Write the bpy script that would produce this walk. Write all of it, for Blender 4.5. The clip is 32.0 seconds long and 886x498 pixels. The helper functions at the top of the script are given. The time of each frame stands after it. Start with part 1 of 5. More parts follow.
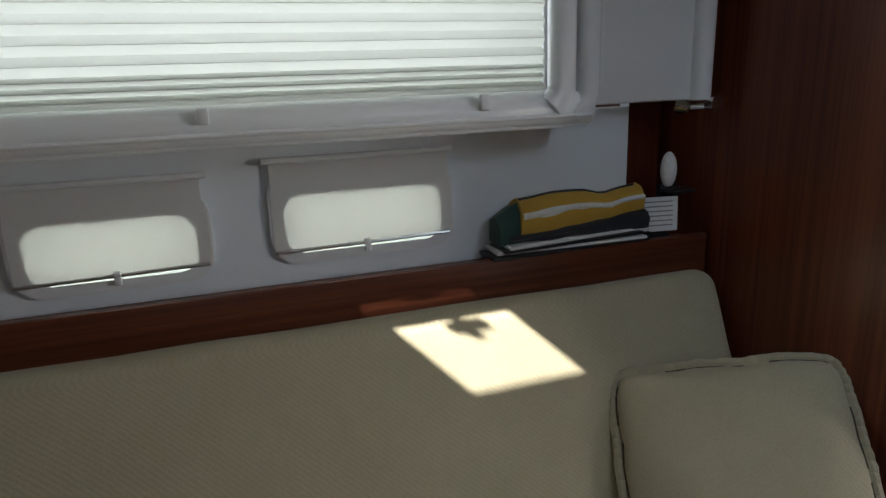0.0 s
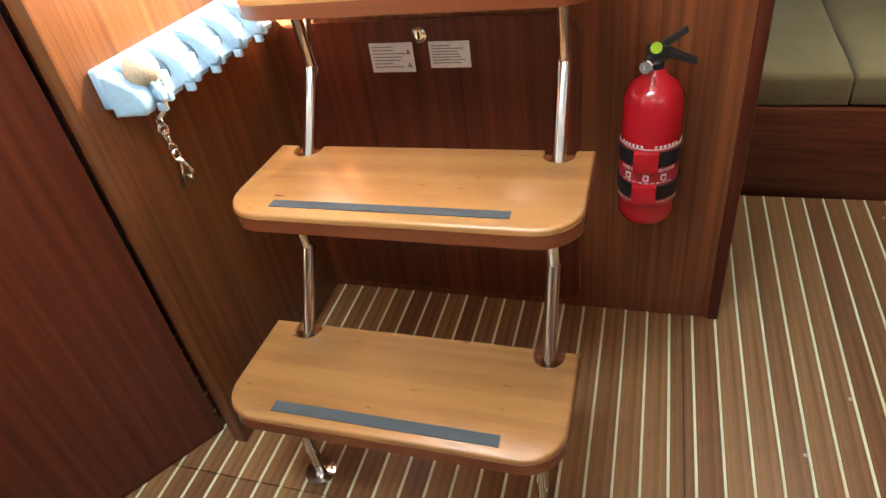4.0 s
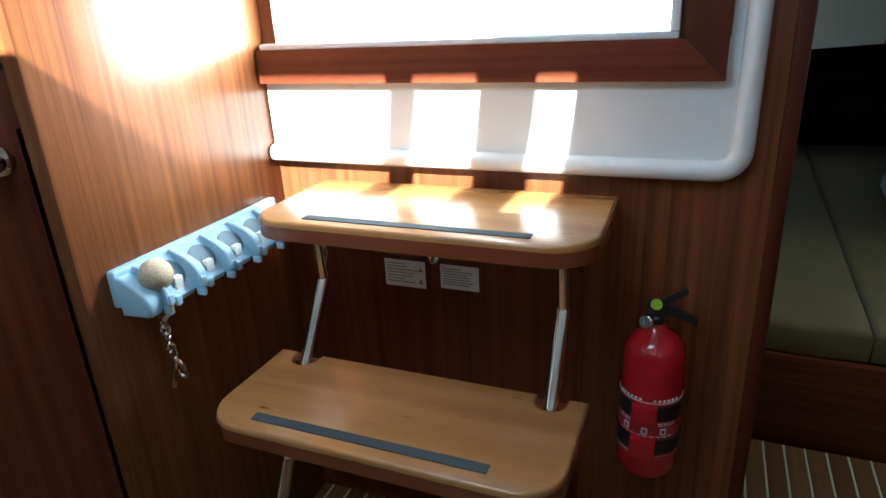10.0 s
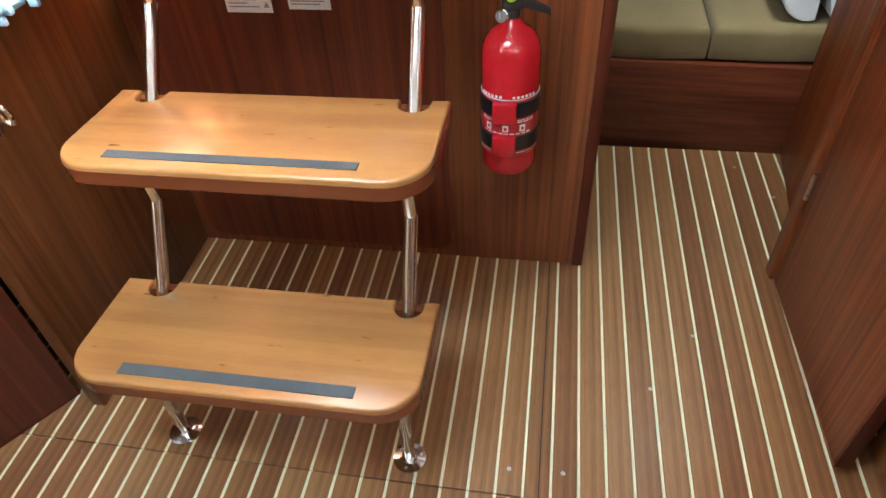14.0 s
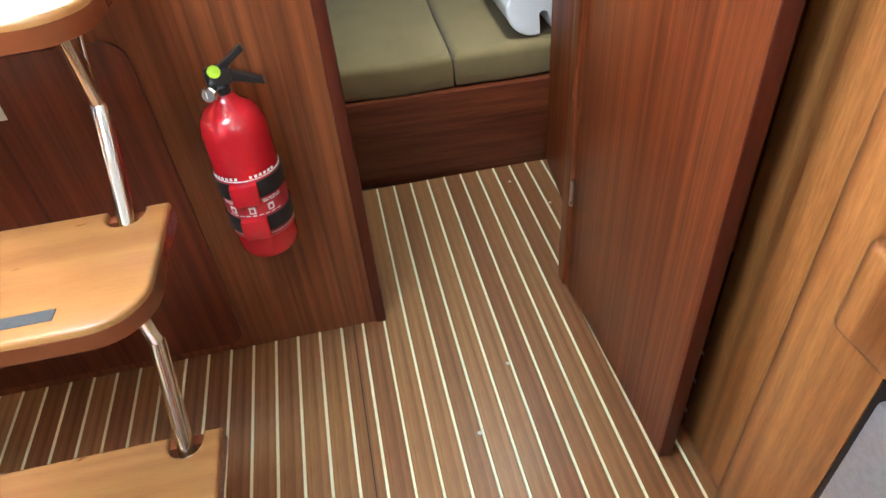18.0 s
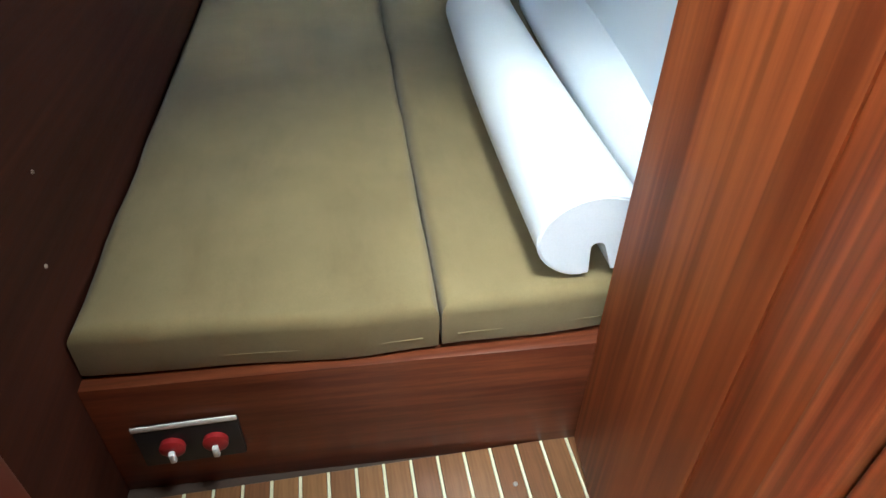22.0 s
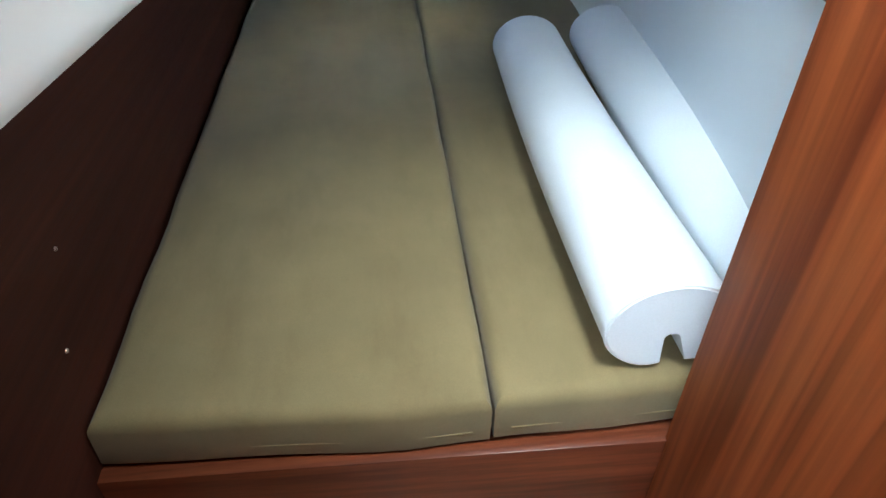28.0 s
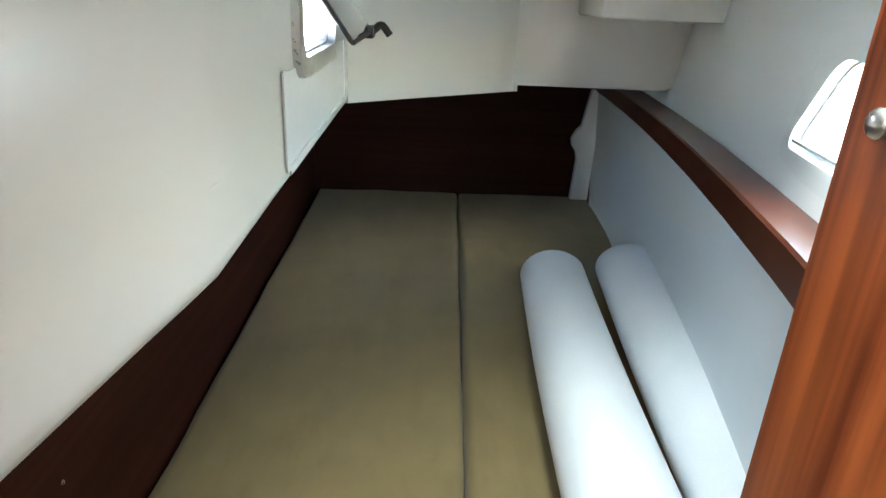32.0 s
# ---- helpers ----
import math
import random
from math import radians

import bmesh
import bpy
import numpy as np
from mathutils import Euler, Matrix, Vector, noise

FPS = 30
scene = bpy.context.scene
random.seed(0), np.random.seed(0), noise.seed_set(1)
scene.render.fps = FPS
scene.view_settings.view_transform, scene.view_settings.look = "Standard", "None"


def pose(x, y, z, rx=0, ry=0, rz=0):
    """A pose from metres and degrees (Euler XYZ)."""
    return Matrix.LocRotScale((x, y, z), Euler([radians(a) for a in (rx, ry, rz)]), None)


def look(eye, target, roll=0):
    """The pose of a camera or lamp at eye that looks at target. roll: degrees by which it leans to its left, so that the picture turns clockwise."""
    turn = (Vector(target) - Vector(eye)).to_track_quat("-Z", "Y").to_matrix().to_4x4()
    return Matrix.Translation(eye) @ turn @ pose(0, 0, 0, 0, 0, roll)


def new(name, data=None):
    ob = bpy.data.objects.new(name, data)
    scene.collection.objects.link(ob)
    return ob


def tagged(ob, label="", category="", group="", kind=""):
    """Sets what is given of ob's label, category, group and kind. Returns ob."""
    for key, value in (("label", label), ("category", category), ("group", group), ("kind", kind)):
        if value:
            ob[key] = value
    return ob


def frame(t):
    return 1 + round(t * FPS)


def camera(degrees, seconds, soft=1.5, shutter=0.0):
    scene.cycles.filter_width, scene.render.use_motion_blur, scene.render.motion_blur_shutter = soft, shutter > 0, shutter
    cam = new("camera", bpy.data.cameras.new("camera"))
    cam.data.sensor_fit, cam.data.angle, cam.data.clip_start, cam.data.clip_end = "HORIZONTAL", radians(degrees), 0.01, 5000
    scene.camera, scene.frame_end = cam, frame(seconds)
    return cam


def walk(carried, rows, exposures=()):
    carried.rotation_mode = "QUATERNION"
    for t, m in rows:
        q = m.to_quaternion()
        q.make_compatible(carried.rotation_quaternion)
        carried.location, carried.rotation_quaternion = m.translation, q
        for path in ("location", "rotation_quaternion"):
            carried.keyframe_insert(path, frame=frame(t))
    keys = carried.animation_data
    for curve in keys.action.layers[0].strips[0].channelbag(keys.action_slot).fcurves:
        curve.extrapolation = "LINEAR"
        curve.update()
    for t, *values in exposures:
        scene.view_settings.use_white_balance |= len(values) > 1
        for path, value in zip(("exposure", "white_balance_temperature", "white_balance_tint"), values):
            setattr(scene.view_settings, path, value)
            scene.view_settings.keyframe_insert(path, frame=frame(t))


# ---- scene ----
cam = camera(70.6, 32.0)
# seconds, stops, kelvin, tint: the camera meters for the bright hatch or for the dark cabin, and its white balance follows
EXPOSURES = [(0, 2.45, 6350, 11), (0.6, 2.9, 6350, 11), (1.5, 3.75, 6350, 10), (2.2, 4.35, 6700, 10), (2.8, 4.6, 6900, 10), (3.5, 4.85, 7100, 10), (4.5, 4.8, 7000, 10), (5.0, 4.4, 6100, 8),
             (5.6, 3.6, 5800, 3), (6.5, 3.15, 5600, -2), (10.2, 3.0, 5600, -2), (10.6, 3.8, 6000, 6), (11, 4.5, 6700, 10), (11.6, 5.08, 7000, 10),
             (16.5, 5.06, 6300, 8), (17.5, 5.15, 6400, 8), (18.2, 5.45, 6600, 9), (19, 5.7, 6900, 10), (20, 5.9, 6800, 10), (21, 6.0, 6500, 9), (22, 6.0, 6300, 7), (24, 5.85, 5900, 7),
             (28, 5.8, 6000, 7), (29, 5.8, 6300, 6), (29.6, 5.75, 6400, 5), (30.2, 5.7, 6450, 5), (31, 5.55, 6600, 4), (32, 5.6, 6600, 5)]
PATH = [
    (0, (0.38, -2.126, 1.433), (-1.459, -1.529, 0.92), -2.2),
    (0.5, (0.405, -2.045, 1.433), (-1.353, -1.226, 0.943), -0.9),
    (1, (0.491, -1.881, 1.414), (-1.222, -0.98, 0.914), -1.7),
    (1.5, (0.626, -1.641, 1.342), (-1.077, -0.752, 0.787), -1.7),
    (2, (0.73, -1.521, 1.268), (-0.846, -0.497, 0.586), -2.8),
    (2.5, (0.795, -1.433, 1.178), (-0.546, -0.264, 0.265), -6.3),
    (3, (0.797, -1.374, 1.119), (-0.202, -0.115, -0.072), -6.5),
    (3.5, (0.821, -1.303, 1.112), (0.069, 0.003, -0.203), -7.6),
    (4, (0.853, -1.272, 1.16), (0.265, 0.227, -0.026), -9.1),
    (4.5, (0.872, -1.268, 1.22), (0.414, 0.423, 0.255), -6.8),
    (6.5, (0.857, -1.225, 1.22), (0.262, 0.594, 0.638), 0.3),
    (7, (0.897, -1.146, 1.222), (0.179, 0.609, 0.585), -1.1),
    (7.5, (0.932, -1.092, 1.22), (0.083, 0.594, 0.56), -3.2),
    (8, (0.965, -1.062, 1.215), (0.07, 0.582, 0.512), -2.3),
    (8.5, (0.97, -1.051, 1.215), (0.064, 0.559, 0.449), -1.9),
    (9, (0.968, -1.066, 1.232), (0.072, 0.541, 0.449), -0.4),
    (9.5, (0.946, -1.109, 1.25), (0.123, 0.557, 0.511), -0.8),
    (10, (0.909, -1.192, 1.254), (0.181, 0.527, 0.535), -3.0),
    (10.5, (0.885, -1.248, 1.203), (0.324, 0.447, 0.302), -1.8),
    (11, (0.894, -1.258, 1.178), (0.478, 0.355, 0.071), -0.5),
    (11.5, (0.897, -1.262, 1.176), (0.547, 0.271, -0.06), -1.2),
    (12, (0.89, -1.265, 1.173), (0.506, 0.216, -0.115), -1.6),
    (12.5, (0.888, -1.263, 1.17), (0.455, 0.192, -0.132), -1.3),
    (13, (0.897, -1.254, 1.16), (0.495, 0.207, -0.145), 0.1),
    (13.5, (0.923, -1.241, 1.148), (0.556, 0.216, -0.171), -2.4),
    (14, (0.94, -1.241, 1.148), (0.646, 0.218, -0.187), -3.6),
    (14.5, (0.93, -1.261, 1.154), (0.69, 0.209, -0.181), -4.2),
    (16.5, (0.935, -1.256, 1.15), (0.811, 0.248, -0.163), -3.5),
    (17, (0.963, -1.257, 1.151), (0.944, 0.255, -0.158), -3.7),
    (17.5, (0.993, -1.224, 1.147), (1.11, 0.296, -0.148), -5.0),
    (18, (1.062, -1.114, 1.136), (1.28, 0.398, -0.155), -5.5),
    (18.5, (1.19, -0.969, 1.149), (1.51, 0.53, -0.135), -5.9),
    (19, (1.219, -0.832, 1.142), (1.638, 0.651, -0.132), -4.1),
    (19.5, (1.153, -0.652, 1.166), (1.717, 0.801, -0.088), 0.2),
    (20, (1.13, -0.577, 1.142), (1.81, 0.861, -0.07), 0.5),
    (20.5, (1.182, -0.493, 1.129), (1.821, 0.963, -0.083), -0.1),
    (21, (1.242, -0.37, 1.128), (1.681, 1.102, -0.153), -0.2),
    (21.5, (1.24, -0.273, 1.133), (1.526, 1.235, -0.15), -1.2),
    (22, (1.245, -0.173, 1.126), (1.543, 1.367, -0.114), 1.1),
    (22.5, (1.24, -0.106, 1.124), (1.562, 1.444, -0.098), 1.4),
    (23, (1.272, -0.071, 1.143), (1.453, 1.533, -0.038), -2.2),
    (23.5, (1.269, -0.069, 1.156), (1.38, 1.6, 0.06), -1.6),
    (24, (1.271, -0.058, 1.166), (1.377, 1.648, 0.128), -0.3),
    (24.5, (1.274, -0.054, 1.176), (1.421, 1.656, 0.15), -0.5),
    (25, (1.269, -0.052, 1.183), (1.441, 1.656, 0.157), -0.9),
    (25.5, (1.257, -0.053, 1.156), (1.45, 1.623, 0.081), 0.1),
    (27.5, (1.237, -0.031, 1.155), (1.397, 1.529, -0.088), -0.4),
    (28, (1.227, -0.014, 1.156), (1.442, 1.555, -0.066), 0.5),
    (29, (1.254, -0.051, 1.213), (1.47, 1.654, 0.189), 0.9),
    (29.5, (1.246, -0.08, 1.34), (1.614, 1.782, 0.711), -0.4),
    (30, (1.241, -0.115, 1.368), (1.772, 1.753, 0.89), -1.7),
    (30.5, (1.269, -0.065, 1.4), (1.608, 1.881, 1.084), -2.7),
    (31, (1.283, -0.012, 1.361), (1.401, 1.962, 1.058), -0.2),
    (31.5, (1.289, 0.008, 1.329), (1.383, 1.94, 0.823), 1.6),
    (32, (1.295, 0.005, 1.307), (1.376, 1.856, 0.554), 2.7),
]
walk(cam, [(t, look(eye, target, roll)) for t, eye, target, roll in PATH], EXPOSURES)


# ---------- world and light ----------
world = bpy.data.worlds.new("world")
scene.world = world
world.use_nodes = True
wn = world.node_tree.nodes
sky = wn.new("ShaderNodeTexSky")
sky.sky_type = "NISHITA"
sky.sun_disc = False
sky.sun_elevation = radians(39)
sky.sun_rotation = radians(174)
world.node_tree.links.new(sky.outputs[0], wn["Background"].inputs[0])
wn["Background"].inputs[1].default_value = 0.07

SUN_WAY = Vector((-0.135, 1.22, -1.0))
sun_data = bpy.data.lights.new("sun", "SUN")
sun_data.energy, sun_data.angle, sun_data.color = 5.0, radians(0.5), (1.0, 0.95, 0.87)
sun = new("sun", sun_data)
sun.matrix_world = look((0, 0, 0), SUN_WAY)


def window_light(name, eye, target, w, h, watts, tint=(0.93, 0.97, 1.0), spread=180):
    d = bpy.data.lights.new(name, "AREA")
    d.shape, d.size, d.size_y, d.energy, d.color = "RECTANGLE", w, h, watts, tint
    ob = new(name, d)
    d.spread = radians(spread)
    ob.matrix_world = look(eye, target)
    return ob


window_light("saloon_window_light", (-1.02, -2.12, 1.60), (0.4, -2.12, 1.45), 1.3, 0.36, 0.66)
window_light("hull_port_light", (-1.06, -1.866, 1.165), (0.0, -1.866, 1.165), 0.40, 0.18, 0.11, (1.0, 0.99, 0.97))
window_light("hull_port_light", (-1.06, -2.374, 1.15), (0.0, -2.374, 1.15), 0.36, 0.18, 0.10, (1.0, 0.99, 0.97))
# added fill lamp inside the closed galley side, for daylight from an unseen side
window_light("galley_fill_light", (2.14, -2.0, 1.45), (1.0, -0.3, 0.6), 1.4, 0.35, 0.25)
# added fill lamp below the closed deckhead, aimed aft through the cabin door
window_light("fore_fill_light", (1.0, -2.55, 1.83), (1.5, 0.4, 0.9), 0.5, 0.5, 0.20)
window_light("hatch_light", (0.45, -1.13, 1.88), (0.25, -0.55, 0.50), 0.75, 0.40, 0.68, (0.70, 0.87, 1.0))
window_light("companionway_light", (0.40, 0.19, 1.33), (-0.40, -0.28, 1.18), 0.5, 0.22, 4.6, (1.0, 0.96, 0.90))
window_light("cabin_window_light", (1.980, 0.86, 1.155), (1.49, 0.72, 0.655), 0.40, 0.10, 0.055, (0.88, 0.97, 1.0))
window_light("cockpit_port_light", (1.066, 1.25, 1.262), (1.85, 1.0, 0.62), 0.34, 0.10, 0.002, (0.74, 0.89, 1.0))
window_light("entry_hatch_light", (1.54, 0.30, 1.835), (1.66, 0.58, 0.40), 0.30, 0.30, 0.15, (0.88, 0.97, 1.0), 85)


# ---------- materials ----------
def material(name):
    m = bpy.data.materials.new(name)
    m.use_nodes = True
    t = m.node_tree
    return m, t.nodes, t.links, t.nodes["Principled BSDF"]


def coords(n, l, scale, rot=(0, 0, 0)):
    tc, mp = n.new("ShaderNodeTexCoord"), n.new("ShaderNodeMapping")
    mp.inputs["Scale"].default_value = scale
    mp.inputs["Rotation"].default_value = [radians(a) for a in rot]
    l.new(tc.outputs["Object"], mp.inputs["Vector"])
    return mp.outputs["Vector"]


def noise_tex(n, l, vec, scale, detail=4.0, rough=0.55):
    t = n.new("ShaderNodeTexNoise")
    t.inputs["Scale"].default_value, t.inputs["Detail"].default_value, t.inputs["Roughness"].default_value = scale, detail, rough
    l.new(vec, t.inputs["Vector"])
    return t.outputs["Fac"]


def ramp(n, l, fac, stops):
    r = n.new("ShaderNodeValToRGB")
    e = r.color_ramp.elements
    while len(e) < len(stops):
        e.new(0.5)
    for el, (p, c) in zip(e, stops):
        el.position, el.color = p, (*c, 1.0)
    l.new(fac, r.inputs["Fac"])
    return r.outputs["Color"]


def mix(n, l, fac, a, b, mode="MIX"):
    x = n.new("ShaderNodeMix")
    x.data_type, x.blend_type = "RGBA", mode
    for sock, v in ((x.inputs[0], fac), (x.inputs[6], a), (x.inputs[7], b)):
        if isinstance(v, (int, float)):
            sock.default_value = v
        elif isinstance(v, tuple):
            sock.default_value = (*v, 1.0)
        else:
            l.new(v, sock)
    return x.outputs[2]


def bump(n, l, bsdf, height, strength, dist=0.002):
    b = n.new("ShaderNodeBump")
    b.inputs["Strength"].default_value, b.inputs["Distance"].default_value = strength, dist
    l.new(height, b.inputs["Height"])
    l.new(b.outputs["Normal"], bsdf.inputs["Normal"])


def wood(name, dark, light, axis, gloss=0.32, stripe=1.0, vary=0.0, rot=(0, 0, 0), coat=0.12, fine=0.65, figure=0.8, knots=False, shine=0.38, ribbon=0.0, pitch=85.0):
    """Varnished wood with ribbon grain along one axis."""
    m, n, l, bsdf = material(name)
    s1 = [38.0 * stripe] * 3
    s2 = [260.0] * 3
    s3 = [9.0] * 3
    s1[axis], s2[axis], s3[axis] = 0.9, 26.0, 0.5
    broad = noise_tex(n, l, coords(n, l, s3, rot), 1.0, 3.0)
    band = noise_tex(n, l, coords(n, l, s1, rot), 1.0, 5.0, 0.6)
    fibre = noise_tex(n, l, coords(n, l, s2, rot), 1.0, 3.0)
    mid = tuple((a + b) / 2 for a, b in zip(dark, light))
    c1 = ramp(n, l, band, [(0.28, dark), (0.5, mid), (0.74, light)])
    c2 = ramp(n, l, fibre, [(0.3, (0.62, 0.58, 0.55)), (0.62, (1.0, 1.0, 1.0))])
    c3 = ramp(n, l, broad, [(0.3, (0.74, 0.69, 0.66)), (0.7, (1.18, 1.2, 1.2))])
    c = mix(n, l, fine, c1, c2, "MULTIPLY")
    c = mix(n, l, figure, c, c3, "MULTIPLY")
    if knots:
        s4 = [62.0] * 3
        s4[axis] = 17.0
        k = noise_tex(n, l, coords(n, l, s4, rot), 1.0, 2.0)
        c = mix(n, l, 1.0, c, ramp(n, l, k, [(0.705, (1.0, 1.0, 1.0)), (0.765, (0.40, 0.28, 0.22))]), "MULTIPLY")
    if ribbon:
        s5, s6 = [pitch] * 3, [3.0] * 3
        s5[axis], s6[axis] = 0.75, 1.6
        rib = noise_tex(n, l, coords(n, l, s5, rot), 1.0, 1.5, 0.45)
        fade = ramp(n, l, noise_tex(n, l, coords(n, l, s6, rot), 1.0, 2.0), [(0.35, (0.25 * ribbon,) * 3), (0.65, (ribbon,) * 3)])
        c = mix(n, l, fade, c, ramp(n, l, rib, [(0.40, (0.42, 0.32, 0.28)), (0.50, (0.86, 0.80, 0.78)), (0.62, (1.16, 1.16, 1.14))]), "MULTIPLY")
    if vary:
        oi = n.new("ShaderNodeObjectInfo")
        c4 = ramp(n, l, oi.outputs["Random"], [(0.0, (1 - vary * 0.8, 1 - vary * 1.25, 1 - vary * 1.3)), (0.45, (1.0, 0.97, 0.95)), (1.0, (1 + vary, 1 + vary * 1.15, 1 + vary))])
        c = mix(n, l, 1.0, c, c4, "MULTIPLY")
    l.new(c, bsdf.inputs["Base Color"])
    r = ramp(n, l, fibre, [(0.2, (gloss - 0.08 * fine,) * 3), (0.8, (gloss + 0.16 * fine,) * 3)])
    l.new(r, bsdf.inputs["Roughness"])
    bsdf.inputs["Coat Weight"].default_value = coat
    bsdf.inputs["Coat Roughness"].default_value = 0.22
    bsdf.inputs["Specular IOR Level"].default_value = shine
    bump(n, l, bsdf, fibre, 0.18 * fine, 0.0008)
    return m


def fabric(name, col, col2, weave=900.0, rough=0.9, relief=0.35, twill=0.0, blotch=0.0):
    m, n, l, bsdf = material(name)
    v = coords(n, l, (1, 1, 1))
    big = noise_tex(n, l, v, 7.0, 4.0)
    fine = noise_tex(n, l, v, weave, 2.0)
    c = mix(n, l, ramp(n, l, big, [(0.3, (0, 0, 0)), (0.7, (1, 1, 1))]), col, col2)
    c = mix(n, l, relief, c, ramp(n, l, fine, [(0.35, (0.6, 0.6, 0.6)), (0.65, (1.1, 1.1, 1.1))]), "MULTIPLY")
    if blotch:
        b1 = noise_tex(n, l, coords(n, l, (11, 3.2, 7)), 1.0, 5.0, 0.65)
        c = mix(n, l, blotch, c, ramp(n, l, b1, [(0.32, (0.74, 0.70, 0.62)), (0.5, (1.0, 1.0, 1.0)), (0.7, (1.12, 1.14, 1.16))]), "MULTIPLY")
    height = n.new("ShaderNodeMath")
    height.operation = "ADD"
    l.new(fine, height.inputs[0]); l.new(big, height.inputs[1])
    up = height.outputs[0]
    if twill:
        w = n.new("ShaderNodeTexWave")
        w.wave_type, w.bands_direction, w.wave_profile = "BANDS", "DIAGONAL", "SIN"
        w.inputs["Scale"].default_value, w.inputs["Distortion"].default_value, w.inputs["Detail"].default_value, w.inputs["Detail Scale"].default_value = twill, 0.7, 2.0, 1.5
        l.new(coords(n, l, (1.0, 0.45, 1.0)), w.inputs["Vector"])
        c = mix(n, l, 1.0, c, ramp(n, l, w.outputs["Fac"], [(0.1, (0.965, 0.96, 0.95)), (0.6, (1.02, 1.02, 1.02))]), "MULTIPLY")
        both = n.new("ShaderNodeMath")
        both.operation = "ADD"
        soft = n.new("ShaderNodeMath")
        soft.operation = "MULTIPLY"
        soft.inputs[1].default_value = 0.35
        l.new(w.outputs["Fac"], soft.inputs[0])
        l.new(up, both.inputs[0]); l.new(soft.outputs[0], both.inputs[1])
        up = both.outputs[0]
    l.new(c, bsdf.inputs["Base Color"])
    bsdf.inputs["Roughness"].default_value = rough
    bsdf.inputs["Sheen Weight"].default_value = 0.15
    bump(n, l, bsdf, up, relief, 0.0015)
    return m


def gelcoat(name, col=(0.8, 0.8, 0.77), rough=0.22):
    m, n, l, bsdf = material(name)
    v = coords(n, l, (1, 1, 1))
    a, b = noise_tex(n, l, v, 2.2, 3.0), noise_tex(n, l, v, 45.0, 3.0)
    c = mix(n, l, ramp(n, l, a, [(0.35, (0, 0, 0)), (0.75, (1, 1, 1))]), col, tuple(x * 0.975 for x in col))
    l.new(c, bsdf.inputs["Base Color"])
    l.new(ramp(n, l, b, [(0.3, (rough - 0.01,) * 3), (0.7, (rough + 0.02,) * 3)]), bsdf.inputs["Roughness"])
    return m


def plain(name, col, rough=0.5, metal=0.0, speck=0.08, scale=120.0, coat=0.0):
    m, n, l, bsdf = material(name)
    f = noise_tex(n, l, coords(n, l, (1, 1, 1)), scale, 3.0)
    lo, hi = tuple(x * (1 - speck) for x in col), tuple(min(1.0, x * (1 + speck)) for x in col)
    l.new(ramp(n, l, f, [(0.3, lo), (0.7, hi)]), bsdf.inputs["Base Color"])
    l.new(ramp(n, l, f, [(0.3, (max(0.02, rough - 0.04),) * 3), (0.7, (rough + 0.05,) * 3)]), bsdf.inputs["Roughness"])
    bsdf.inputs["Metallic"].default_value = metal
    bsdf.inputs["Coat Weight"].default_value = coat
    return m


def glass(name, tint=(0.95, 0.98, 0.97)):
    m, n, l, bsdf = material(name)
    bsdf.inputs["Base Color"].default_value = (*tint, 1)
    bsdf.inputs["Transmission Weight"].default_value = 1.0
    bsdf.inputs["Roughness"].default_value = 0.02
    bsdf.inputs["IOR"].default_value = 1.02
    return m


def frosted(name, tint, solid_share=0.15):
    """White acrylic that passes daylight on diffusely."""
    m, n, l, bsdf = material(name)
    t = n.new("ShaderNodeBsdfTranslucent")
    t.inputs["Color"].default_value = (*tint, 1)
    x = n.new("ShaderNodeMixShader")
    x.inputs[0].default_value = solid_share
    bsdf.inputs["Base Color"].default_value = (*tint, 1)
    bsdf.inputs["Roughness"].default_value = 0.5
    l.new(t.outputs[0], x.inputs[1])
    l.new(bsdf.outputs[0], x.inputs[2])
    l.new(x.outputs[0], n["Material Output"].inputs["Surface"])
    return m


MAHOG = wood("mahogany", (0.068, 0.0115, 0.0060), (0.180, 0.040, 0.0160), 2, stripe=1.5, fine=0.3, ribbon=0.4, pitch=110.0)
BULKWOOD = wood("bulkhead_mahogany", (0.098, 0.0235, 0.0095), (0.292, 0.098, 0.0340), 2, stripe=1.4, fine=0.28, ribbon=0.45, pitch=80.0)
SETTEEWOOD = wood("settee_end_mahogany", (0.080, 0.0155, 0.0072), (0.205, 0.054, 0.0205), 2, stripe=1.4, fine=0.28, ribbon=0.5, pitch=110.0)
RACKWOOD = wood("golden_mahogany", (0.096, 0.0250, 0.0095), (0.268, 0.104, 0.0335), 2, stripe=1.5, fine=0.3, ribbon=0.28, pitch=80.0)
MAHOG_X = wood("mahogany_across", (0.10, 0.022, 0.010), (0.20, 0.055, 0.022), 0, fine=0.5, ribbon=0.7, pitch=70.0)
MAHOG_Y = wood("mahogany_along", (0.08, 0.021, 0.010), (0.17, 0.052, 0.022), 1, fine=0.5, ribbon=0.5, pitch=80.0)
DOORWOOD = wood("door_mahogany", (0.124, 0.027, 0.0115), (0.310, 0.095, 0.032), 2, stripe=2.3, fine=0.5, figure=0.7, shine=0.34, ribbon=0.7, pitch=150.0)
LOCKERWOOD = wood("locker_mahogany", (0.142, 0.0260, 0.0085), (0.365, 0.094, 0.025), 2, gloss=0.45, stripe=0.6, coat=0.0, fine=0.12, figure=0.4, shine=0.16, ribbon=0.95, pitch=52.0)
GALLEYWOOD = wood("galley_mahogany", (0.28, 0.108, 0.032), (0.55, 0.265, 0.085), 2, stripe=0.9, figure=0.6, ribbon=0.7, pitch=34.0)
